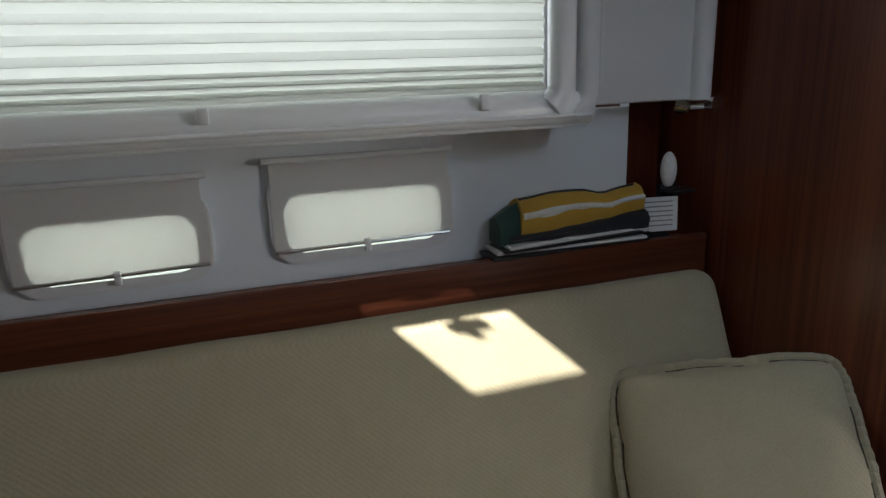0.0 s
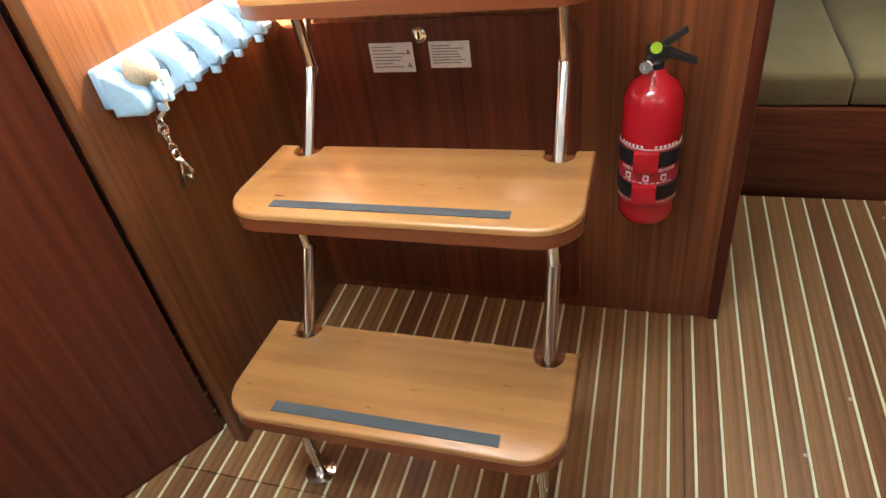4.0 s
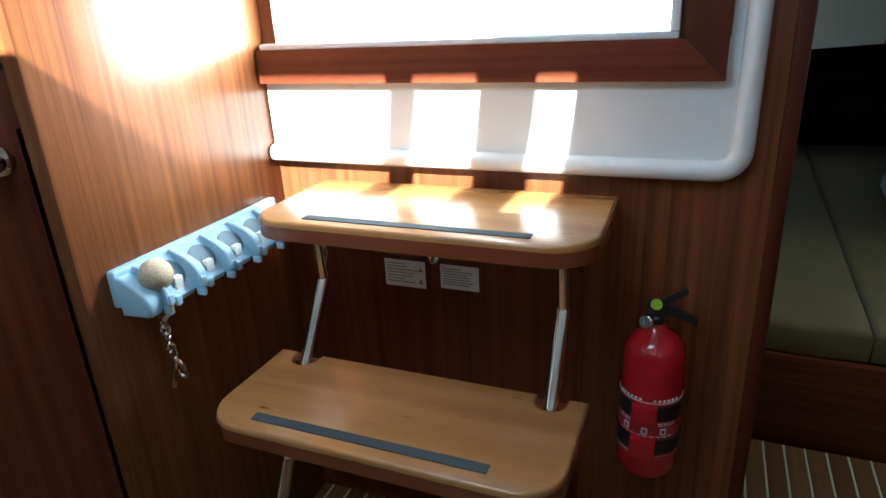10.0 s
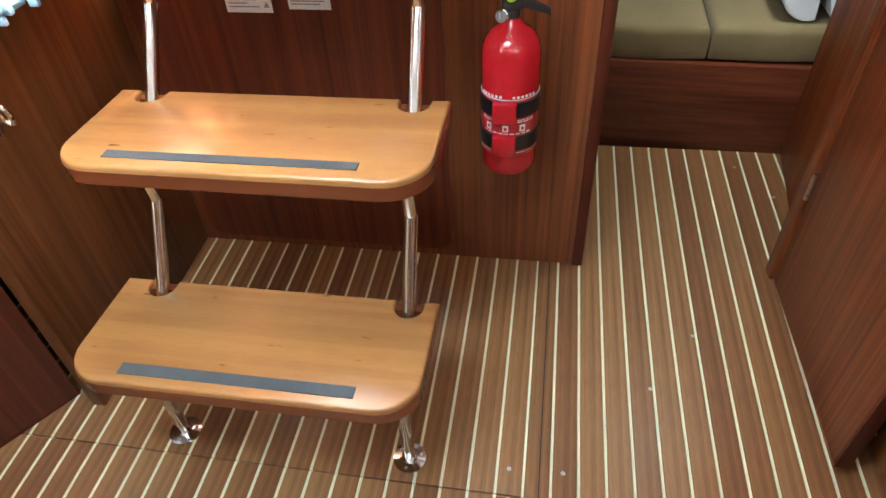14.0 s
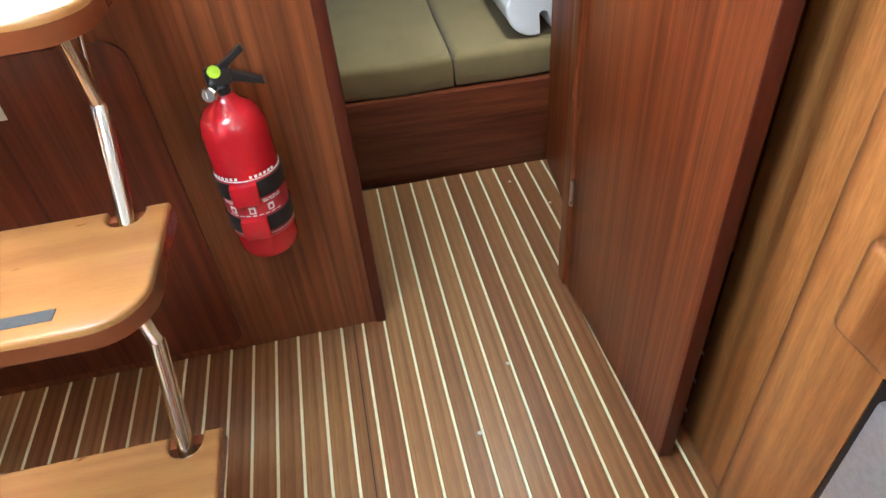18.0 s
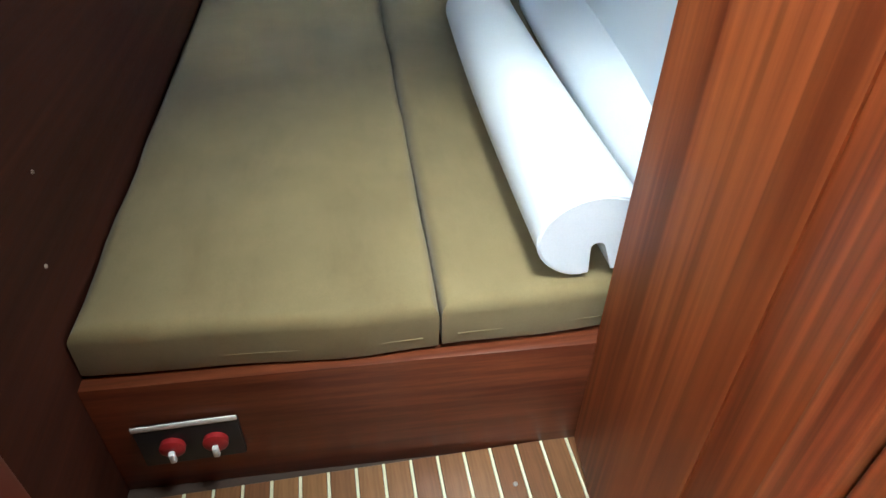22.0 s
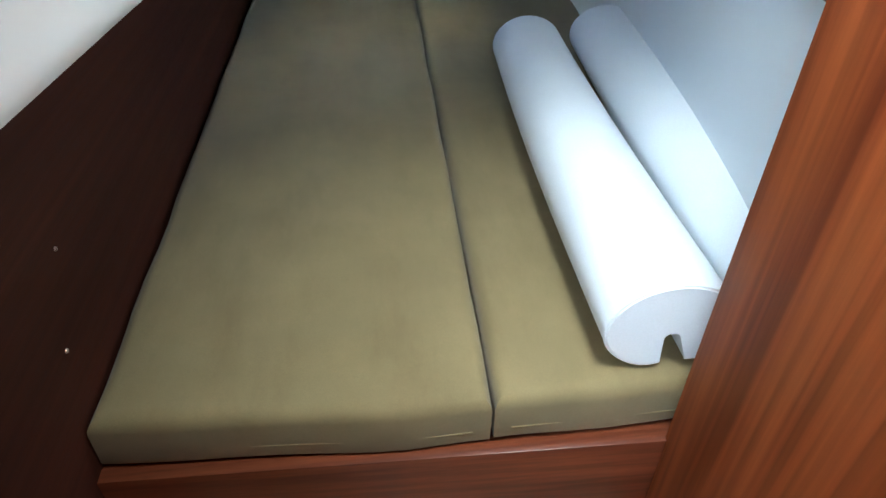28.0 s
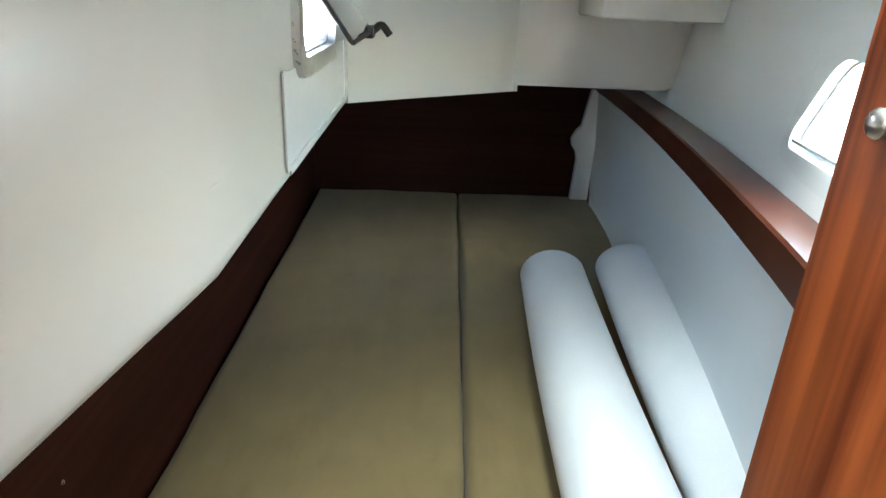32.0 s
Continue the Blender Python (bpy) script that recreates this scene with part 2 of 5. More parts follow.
TRIMWOOD = wood("trim_mahogany", (0.075, 0.014, 0.008), (0.12, 0.027, 0.013), 2, gloss=0.45, fine=0.2, coat=0.0, shine=0.22)
TRIM_X = wood("trim_mahogany_across", (0.13, 0.042, 0.018), (0.19, 0.068, 0.03), 0, gloss=0.3, fine=0.15, figure=0.4)
TREADWOOD = wood("cherry_tread", (0.385, 0.185, 0.060), (0.48, 0.250, 0.090), 0, gloss=0.24, stripe=0.22, coat=0.5, fine=0.22, figure=0.8, knots=True, ribbon=0.3, pitch=26.0)
EDGEWOOD = wood("stained_tread_edge", (0.160, 0.042, 0.016), (0.225, 0.066, 0.025), 0, gloss=0.26, stripe=0.3, coat=0.3, fine=0.02, figure=0.3)
RAILWOOD = wood("rail_mahogany", (0.14, 0.034, 0.015), (0.20, 0.055, 0.024), 1, gloss=0.32, stripe=0.3, coat=0.1, fine=0.02, figure=0.3)
RAIL_X = wood("rail_mahogany_across", (0.20, 0.066, 0.022), (0.27, 0.098, 0.034), 0, gloss=0.28, stripe=0.3, coat=0.3, fine=0.02, figure=0.3)
FIDDLEWOOD = wood("fiddle_mahogany", (0.105, 0.023, 0.010), (0.155, 0.038, 0.017), 1, gloss=0.4, stripe=0.3, coat=0.05, fine=0.05, figure=0.4)
BERTHRAIL = wood("berth_rail_mahogany", (0.066, 0.017, 0.009), (0.105, 0.029, 0.014), 1, gloss=0.28, stripe=0.3, coat=0.3, fine=0.05, figure=0.4)
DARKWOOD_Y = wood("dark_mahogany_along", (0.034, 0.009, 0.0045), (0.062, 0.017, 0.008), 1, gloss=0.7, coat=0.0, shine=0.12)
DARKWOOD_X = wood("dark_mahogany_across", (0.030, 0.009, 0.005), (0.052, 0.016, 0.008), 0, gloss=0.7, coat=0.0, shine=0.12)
TABLEWOOD = wood("table_top_wood", (0.33, 0.14, 0.045), (0.56, 0.28, 0.10), 0, gloss=0.3, ribbon=0.35, pitch=55.0)
TEAK = wood("teak_plank", (0.180, 0.080, 0.032), (0.312, 0.164, 0.068), 1, gloss=0.34, stripe=1.0, vary=0.24, coat=0.12, fine=0.4, ribbon=0.45, pitch=70.0)
HOLLY = wood("holly_strip", (0.70, 0.71, 0.48), (0.86, 0.87, 0.64), 1, gloss=0.4, coat=0.1, fine=0.2)
CAULK = plain("floor_seam", (0.05, 0.03, 0.02), 0.8)
GEL = gelcoat("white_gelcoat", (0.77, 0.79, 0.80))
GEL_WARM = gelcoat("cream_gelcoat", (0.75, 0.74, 0.70), 0.14)
# cream gelcoat again, its colour darkened so the side wall looks less lit
GEL_SIDE_DIM = gelcoat("cream_gelcoat_dimmed", (0.61, 0.59, 0.55), 0.30)
VINYL = gelcoat("white_lining_vinyl", (0.76, 0.81, 0.845), 0.5)
BEIGE = fabric("beige_upholstery", (0.432, 0.386, 0.258), (0.400, 0.355, 0.236), 380.0, 0.9, 0.3, twill=105.0)
PIPING = fabric("dark_seam_thread", (0.10, 0.07, 0.04), (0.08, 0.055, 0.03))
OLIVE = fabric("olive_berth_cloth", (0.225, 0.168, 0.072), (0.192, 0.142, 0.059), 620.0, 0.85, 0.3, blotch=0.4)
WHITECLOTH = fabric("white_vinyl_cloth", (0.80, 0.85, 0.88), (0.77, 0.82, 0.86), 300.0, 0.5, 0.08)
CHROME = plain("polished_steel", (0.72, 0.71, 0.69), 0.10, 1.0, 0.05)
SATIN = plain("satin_metal", (0.55, 0.54, 0.52), 0.3, 1.0, 0.06)
GRIP = plain("grey_grip_tape", (0.070, 0.085, 0.092), 0.95, 0.0, 0.3, 700.0)
RED = plain("red_enamel", (0.50, 0.012, 0.022), 0.22, 0.0, 0.04, 40.0, coat=0.5)
REDBAND = plain("red_label_ground", (0.44, 0.02, 0.03), 0.35)
BLACK = plain("black_plastic", (0.014, 0.014, 0.015), 0.4, 0.0, 0.2)
LIME = plain("lime_pin", (0.45, 0.75, 0.06), 0.4)
PAPER = plain("white_paper", (0.74, 0.74, 0.72), 0.75)
INK = plain("grey_print", (0.25, 0.25, 0.26), 0.8)
BLUE = plain("pale_blue_plastic", (0.35, 0.54, 0.68), 0.38, 0.0, 0.05)
GREYBLUE = plain("grey_blue_rubber", (0.11, 0.17, 0.22), 0.6)
WHITEPLASTIC = plain("white_plastic", (0.8, 0.8, 0.78), 0.35)
CORK = plain("pale_wooden_ball", (0.52, 0.42, 0.28), 0.6, 0.0, 0.25, 300.0)
YELLOW = fabric("yellow_pouch_cloth", (0.55, 0.33, 0.04), (0.50, 0.29, 0.035))
NAVY = fabric("navy_black_cloth", (0.012, 0.013, 0.018), (0.02, 0.021, 0.028))
GREEN = fabric("dark_green_cloth", (0.02, 0.06, 0.045), (0.03, 0.075, 0.06))
BLIND = frosted("grey_green_blind", (0.78, 0.79, 0.75), 0.15)
SHADE = frosted("white_shade_cloth", (0.90, 0.90, 0.88), 0.5)
STEEL = plain("brushed_appliance_steel", (0.42, 0.45, 0.48), 0.4, 0.6, 0.1)
REDKNOB = plain("red_knob_plastic", (0.34, 0.02, 0.022), 0.35)
SMOKE = glass("smoked_acrylic", (0.6, 0.64, 0.66))
CLEAR = glass("clear_pane")
TINTED = frosted("smoked_hatch_acrylic", (0.10, 0.105, 0.11), 0.5)
FROST = frosted("frosted_pane", (0.95, 0.98, 0.93))


# ---------- mesh helpers ----------
def solid(verts, faces):
    bm = bmesh.new()
    vs = [bm.verts.new(v) for v in verts]
    for f in faces:
        bm.faces.new([vs[i] for i in f])
    return bm


def box(x0, x1, y0, y1, z0, z1, bev=0.0, seg=2):
    bm = solid([(x, y, z) for x in (x0, x1) for y in (y0, y1) for z in (z0, z1)],
               [(0, 1, 3, 2), (4, 6, 7, 5), (0, 4, 5, 1), (2, 3, 7, 6), (0, 2, 6, 4), (1, 5, 7, 3)])
    bmesh.ops.recalc_face_normals(bm, faces=bm.faces)
    if bev:
        bmesh.ops.bevel(bm, geom=bm.edges[:], offset=bev, segments=seg, profile=0.5, affect="EDGES")
    return bm


def prism(poly, lo, hi, axis="z", bev=0.0, seg=2):
    """A polygon drawn out between two heights. axis z: (x, y); y: (x, z); x: (y, z)."""
    def at(p, h):
        return {"z": (p[0], p[1], h), "y": (p[0], h, p[1]), "x": (h, p[0], p[1])}[axis]
    k = len(poly)
    bm = bmesh.new()
    a = [bm.verts.new(at(p, lo)) for p in poly]
    b = [bm.verts.new(at(p, hi)) for p in poly]
    bm.faces.new(a)
    bm.faces.new(b)
    for i in range(k):
        bm.faces.new((a[i], a[(i + 1) % k], b[(i + 1) % k], b[i]))
    bmesh.ops.recalc_face_normals(bm, faces=bm.faces)
    if bev:
        rim = [e for e in bm.edges if (e.verts[0] in a) == (e.verts[1] in a)]
        bmesh.ops.bevel(bm, geom=rim, offset=bev, segments=seg, profile=0.5, affect="EDGES")
    return bm


def rounded(x0, x1, y0, y1, r, seg=6, corners=(1, 1, 1, 1)):
    """Outline of a rectangle with round corners: from low x, low y, counter-clockwise."""
    pts = []
    for i, (cx, cy, a) in enumerate(((x0, y0, 180), (x1, y0, 270), (x1, y1, 0), (x0, y1, 90))):
        if not corners[i]:
            pts.append((cx, cy))
            continue
        ox, oy = cx + (r if cx == x0 else -r), cy + (r if cy == y0 else -r)
        for k in range(seg + 1):
            t = radians(a + 90 * k / seg)
            pts.append((ox + r * math.cos(t), oy + r * math.sin(t)))
    return pts


def frame_ring(outer, inner, lo, hi, axis):
    """A flat ring between two outlines with the same number of points."""
    def at(p, h):
        return {"z": (p[0], p[1], h), "y": (p[0], h, p[1]), "x": (h, p[0], p[1])}[axis]
    bm = bmesh.new()
    rows = [[bm.verts.new(at(p, h)) for p in ring] for ring, h in ((outer, lo), (outer, hi), (inner, hi), (inner, lo))]
    k = len(outer)
    for r in range(4):
        for i in range(k):
            bm.faces.new((rows[r][i], rows[r][(i + 1) % k], rows[(r + 1) % 4][(i + 1) % k], rows[(r + 1) % 4][i]))
    bmesh.ops.recalc_face_normals(bm, faces=bm.faces)
    return bm


def tube(path, r, sides=12, cap=True):
    bm = bmesh.new()
    pts = [Vector(p) for p in path]
    rings = []
    up = None
    for i, p in enumerate(pts):
        d = (pts[min(i + 1, len(pts) - 1)] - pts[max(i - 1, 0)]).normalized()
        if up is None:
            up = d.orthogonal().normalized()
        up = (up - d * up.dot(d)).normalized()
        side = d.cross(up)
        rr = r[i] if isinstance(r, (list, tuple)) else r
        rings.append([bm.verts.new(p + (up * math.cos(a) + side * math.sin(a)) * rr) for a in (2 * math.pi * k / sides for k in range(sides))])
    for a, b in zip(rings, rings[1:]):
        for k in range(sides):
            bm.faces.new((a[k], a[(k + 1) % sides], b[(k + 1) % sides], b[k]))
    if cap:
        bm.faces.new(rings[0][::-1])
        bm.faces.new(rings[-1])
    bmesh.ops.recalc_face_normals(bm, faces=bm.faces)
    return bm


def bent(path, radius=0.03, steps=5):
    """A path with its inner corners rounded."""
    pts = [Vector(p) for p in path]
    out = [pts[0]]
    for a, b, c in zip(pts, pts[1:], pts[2:]):
        p = b + (a - b).normalized() * min(radius, (a - b).length * 0.45)
        q = b + (c - b).normalized() * min(radius, (c - b).length * 0.45)
        for k in range(steps + 1):
            t = k / steps
            out.append((1 - t) ** 2 * p + 2 * t * (1 - t) * b + t * t * q)
    return out + [pts[-1]]


def lathe(profile, centre, sides=28, axis=(0, 0, 1)):
    """A turned body: (radius, height) pairs about an axis through centre."""
    q = Vector((0, 0, 1)).rotation_difference(Vector(axis))
    bm = bmesh.new()
    rings = []
    for r, h in profile:
        if r < 1e-6:
            rings.append([bm.verts.new(Vector(centre) + q @ Vector((0, 0, h)))])
        else:
            rings.append([bm.verts.new(Vector(centre) + q @ Vector((r * math.cos(a), r * math.sin(a), h))) for a in (2 * math.pi * k / sides for k in range(sides))])
    for a, b in zip(rings, rings[1:]):
        for k in range(sides):
            f = [a[k % len(a)], a[(k + 1) % len(a)], b[(k + 1) % len(b)], b[k % len(b)]]
            f = list(dict.fromkeys(f))
            if len(f) > 2:
                bm.faces.new(f)
    for ring in (rings[0], rings[-1]):
        if len(ring) > 2:
            bm.faces.new(ring)
    bmesh.ops.recalc_face_normals(bm, faces=bm.faces)
    return bm


def ball(c, r, sx=1, sy=1, sz=1, n=16):
    bm = bmesh.new()
    bmesh.ops.create_uvsphere(bm, u_segments=n, v_segments=n // 2 + 2, radius=1)
    bmesh.ops.transform(bm, matrix=Matrix.Translation(c) @ Matrix.Diagonal((r * sx, r * sy, r * sz, 1)), verts=bm.verts)
    return bm


def merged(*bms):
    out = bmesh.new()
    for b in bms:
        me = bpy.data.meshes.new("tmp")
        b.to_mesh(me)
        b.free()
        out.from_mesh(me)
        bpy.data.meshes.remove(me)
    return out


def cut_grid(bm, n, axes="xyz"):
    """Slices a body into an even grid, so that it can be bent."""
    lo = Vector([min(v.co[i] for v in bm.verts) for i in range(3)])
    hi = Vector([max(v.co[i] for v in bm.verts) for i in range(3)])
    for i, ax in enumerate("xyz"):
        if ax not in axes:
            continue
        for k in range(1, n[i]):
            co = lo.copy()
            co[i] = lo[i] + (hi[i] - lo[i]) * k / n[i]
            no = Vector((0, 0, 0))
            no[i] = 1
            bmesh.ops.bisect_plane(bm, geom=bm.verts[:] + bm.edges[:] + bm.faces[:], plane_co=co, plane_no=no)
    return bm


def puff(bm, amount=0.004, scale=4.0, seed=0.0):
    """Small unevenness of soft things."""
    bm.normal_update()
    for v in bm.verts:
        v.co += v.normal * (noise.noise(v.co * scale + Vector((seed, seed, seed))) * amount)
    return bm


def base_of(ob):
    return ob.matrix_basis.translation + (base_of(ob.parent) if ob.parent else Vector((0, 0, 0)))


def smooth(ob, angle=40):
    me = ob.data
    if me.polygons:
        me.polygons.foreach_set("use_smooth", [True] * len(me.polygons))
        me.set_sharp_from_angle(angle=radians(angle))
    return ob


def mesh_of(name, bm, mat, shift=None):
    if shift is not None and shift.length:
        bmesh.ops.translate(bm, vec=-shift, verts=bm.verts)
    me = bpy.data.meshes.new(name)
    bm.to_mesh(me)
    bm.free()
    me.materials.append(mat)
    return me


def part(name, bm, mat, parent, label=""):
    """One mesh under a thing or a part; bm is in world coordinates."""
    ob = new(name, mesh_of(name, bm, mat, base_of(parent)))
    ob.parent = parent
    smooth(ob)
    return tagged(ob, label)


def thing(name, at, label, category, group="", kind=""):
    ob = new(name)
    ob.empty_display_size = 0.05
    ob.location = at
    return tagged(ob, label, category, group, kind)


def structure(name, bm, mat, label="", category=""):
    ob = smooth(new(name, mesh_of(name, bm, mat)))
    return tagged(ob, label, category, kind="structure")


def lone(name, bm, mat, label, category, group=""):
    return tagged(smooth(new(name, mesh_of(name, bm, mat))), label, category, group)


def slab_along(p, q, thick, z0, z1, bev=0.0):
    """An upright slab whose seen face runs from p to q; the thickness lies to the left of that way."""
    p, q = Vector(p), Vector(q)
    d = (q - p).normalized()
    nrm = Vector((-d.y, d.x)) * thick
    return prism([tuple(p), tuple(q), tuple(q + nrm), tuple(p + nrm)], z0, z1, "z", bev)


# ---------- saloon structure ----------
TOP = 1.85
structure("wall_aft", prism([(0.0, -0.04), (1.035, -0.04), (1.035, 1.78), (1.53, 1.78), (1.53, -0.04), (2.2, -0.04), (2.2, TOP), (0.862, TOP), (0.862, 1.19), (0.035, 1.19), (0.035, TOP), (0.0, TOP)],
                            0.0, 0.03, "y"), BULKWOOD, "reddish mahogany bulkhead behind the companionway steps", "bulkhead")
structure("trim_door_post", box(1.035, 1.062, -0.006, 0.05, -0.04, 1.78, 0.006), TRIMWOOD, "dark red mahogany door post", "door frame")
structure("trim_door_head", box(1.062, 1.53, -0.004, 0.04, 1.74, 1.78, 0.004), TRIM_X, "dark red mahogany door head", "door frame")
structure("trim_door_jamb", box(1.526, 1.562, -0.005, 0.036, -0.04, 1.74, 0.004), DOORWOOD, "mahogany jamb on the hinge side of the cabin door", "door frame")
structure("wall_rack", box(-0.035, 0.0, -0.56, 0.03, -0.07, TOP, 0.004), RACKWOOD, "golden mahogany side panel beside the steps", "bulkhead")
structure("wall_head_jamb", box(-0.110, -0.035, -0.505, 0.03, -0.07, TOP), MAHOG, "mahogany jamb beside the toilet door", "bulkhead")
structure("wall_settee_end", slab_along((-1.3, -1.02), (-0.3565, -0.9600), 0.03, -0.09, TOP), SETTEEWOOD, "dark mahogany bulkhead at the end of the settee", "bulkhead")
structure("wall_head_top", slab_along((-0.355, -0.958), (-0.072, -0.53), 0.03, 1.76, TOP), MAHOG, "mahogany above the toilet door", "bulkhead")
# hidden wall, added to stop sky light leaking in behind the bulkhead
structure("wall_head_side", box(-1.33, -1.3, -4.0, 0.03, -0.25, TOP), GEL, "unseen white hull side that blocks the sky", "wall")
structure("wall_behind_head", box(-1.3, -0.07, -0.02, 0.03, -0.04, TOP), GEL, "white lining behind the toilet door", "wall")

# ceiling of the saloon, with the companionway hatch open and an unseen hole cut to shape the settee's sun patch
structure("ceiling_saloon", merged(
    box(-1.33, 2.24, -4.04, -3.07, TOP, TOP + 0.05),
    box(-1.33, -0.694, -3.07, 0.03, TOP, TOP + 0.05), box(-0.597, 0.03, -3.07, 0.03, TOP, TOP + 0.05),
    prism([(-0.694, -3.07), (-0.597, -3.07), (-0.597, -3.052), (-0.694, -3.02)], TOP, TOP + 0.05),
    prism([(-0.694, -2.70), (-0.597, -2.728), (-0.597, 0.03), (-0.694, 0.03)], TOP, TOP + 0.05),
    box(0.03, 0.798, -3.07, -1.385, TOP, TOP + 0.05), box(0.03, 0.798, -0.909, 0.03, TOP, TOP + 0.05),
    box(0.798, 2.24, -3.07, 0.03, TOP, TOP + 0.05)), GEL, "white moulded deckhead with an open hatch", "ceiling")
structure("wall_galley_end", box(1.596, 1.626, -0.22, -0.001, -0.05, TOP), MAHOG, "mahogany partition behind the open cabin door", "bulkhead")
structure("wall_fore", box(-1.3, 2.25, -4.04, -4.0, -0.25, TOP), MAHOG, "mahogany bulkhead forward", "bulkhead")
structure("wall_galley_side", box(2.2, 2.24, -4.0, 0.03, -0.25, TOP), GEL, "unseen white hull side that blocks the sky behind the galley", "wall")

# white hull side by the settee, with two oblong ports
HX = -0.975
PORTS = [(-2.56, -2.188, 1.055, 1.245), (-2.072, -1.662, 1.066, 1.262)]


def ports_wall(x0, x1, y0, y1, z0, z1, holes):
    out, y = [], y0
    for a, b, c, d in holes:
        out += [box(x0, x1, y, a, z0, z1), box(x0, x1, a, b, z0, c), box(x0, x1, a, b, d, z1)]
        y = b
    return merged(*out, box(x0, x1, y, y1, z0, z1))


structure("wall_hull", ports_wall(HX - 0.03, HX, -4.0, -1.19, 0.0, 1.36, [(a + 0.03, b - 0.03, c + 0.022, d - 0.048) for a, b, c, d in PORTS]), VINYL, "white hull lining", "wall")
structure("wall_hull_return", prism([(HX, -1.19), (-1.07, -1.124), (-1.11, -1.124), (HX - 0.03, -1.19)], 0.0, TOP, "z"), VINYL, "white lining turning back towards the hull", "wall")
structure("wall_hull_end", box(HX - 0.31, -1.066, -1.124, -1.03, -0.09, TOP), MAHOG, "dark mahogany board between the lining and the bulkhead", "wall")
# side-deck moulding with the long coachroof window
MOULD = [(-1.0, 1.342), (-0.835, 1.335), (-0.818, 1.340), (-0.806, 1.352), (-0.802, 1.370), (-0.806, 1.388), (-0.818, 1.402), (-0.84, 1.412), (-1.0, 1.412)]
structure("moulding_side_deck", prism(MOULD, -4.0, -1.39, "y", 0.004), GEL, "rounded white side-deck moulding", "moulding")
structure("moulding_lower_bead", merged(tube([(-0.826, -4.0, 1.338), (-0.826, -1.40, 1.338)], 0.006, 8), tube([(-0.804, -4.0, 1.358), (-0.804, -1.40, 1.358)], 0.005, 8)), GEL, "fine beads along the moulding", "moulding")
structure("wall_coachroof", merged(
    box(-0.9, -0.84, -4.0, -2.75, 1.412, TOP), box(-0.9, -0.84, -1.495, -1.35, 1.412, TOP),
    box(-0.9, -0.84, -2.75, -1.495, 1.74, TOP)), GEL, "white coachroof side", "wall")
structure("moulding_window_post", merged(tube(bent([(-0.822, -1.49, 1.375), (-0.822, -1.462, 1.40), (-0.822, -1.462, TOP)], 0.02), 0.030, 18), tube(bent([(-0.826, -1.44, 1.36), (-0.826, -1.398, 1.385), (-0.826, -1.398, TOP)], 0.02), 0.026, 18)), GEL, "rounded white window post", "moulding")
structure("moulding_end_panel", merged(box(-0.93, -0.872, -1.385, -1.07, 1.372, TOP, 0.01), tube([(-0.87, -1.07, 1.372), (-0.87, -1.07, TOP)], 0.026, 18)), GEL, "white rounded end of the side-deck moulding", "moulding")

# floor
# the sole falls slightly towards the bow
FLOOR_RISE, FLOOR_AT = 0.045, -0.006
floor = structure("floor", box(-1.3, 2.2, -4.0, 0.62, -0.05, -0.012), CAULK, "teak and holly cabin sole with pale inlaid strips", "floor")
floor.location.z = FLOOR_AT
floor.rotation_euler.x = math.atan(FLOOR_RISE)


def floor_z(y):
    return FLOOR_AT + FLOOR_RISE * y



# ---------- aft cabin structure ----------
structure("wall_cabin_inner", box(0.755, 0.785, 0.03, 3.03, 0.0, 1.02), DARKWOOD_Y, "very dark mahogany side of the berth", "wall")
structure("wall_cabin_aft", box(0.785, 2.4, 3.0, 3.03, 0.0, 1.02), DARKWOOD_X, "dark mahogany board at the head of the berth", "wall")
structure("cockpit_sole", merged(box(-0.15, 0.90, 0.03, 0.64, 1.03, 1.07), box(-0.15, 1.05, 0.64, 1.80, 1.03, 1.07), box(-0.15, 1.05, 1.80, 2.0, 1.03, 1.07), box(-0.15, 1.28, 2.0, 2.20, 1.03, 1.07), box(-0.15, 2.4, 2.20, 3.4, 1.03, 1.07)), GEL, "white moulded cockpit sole", "floor")


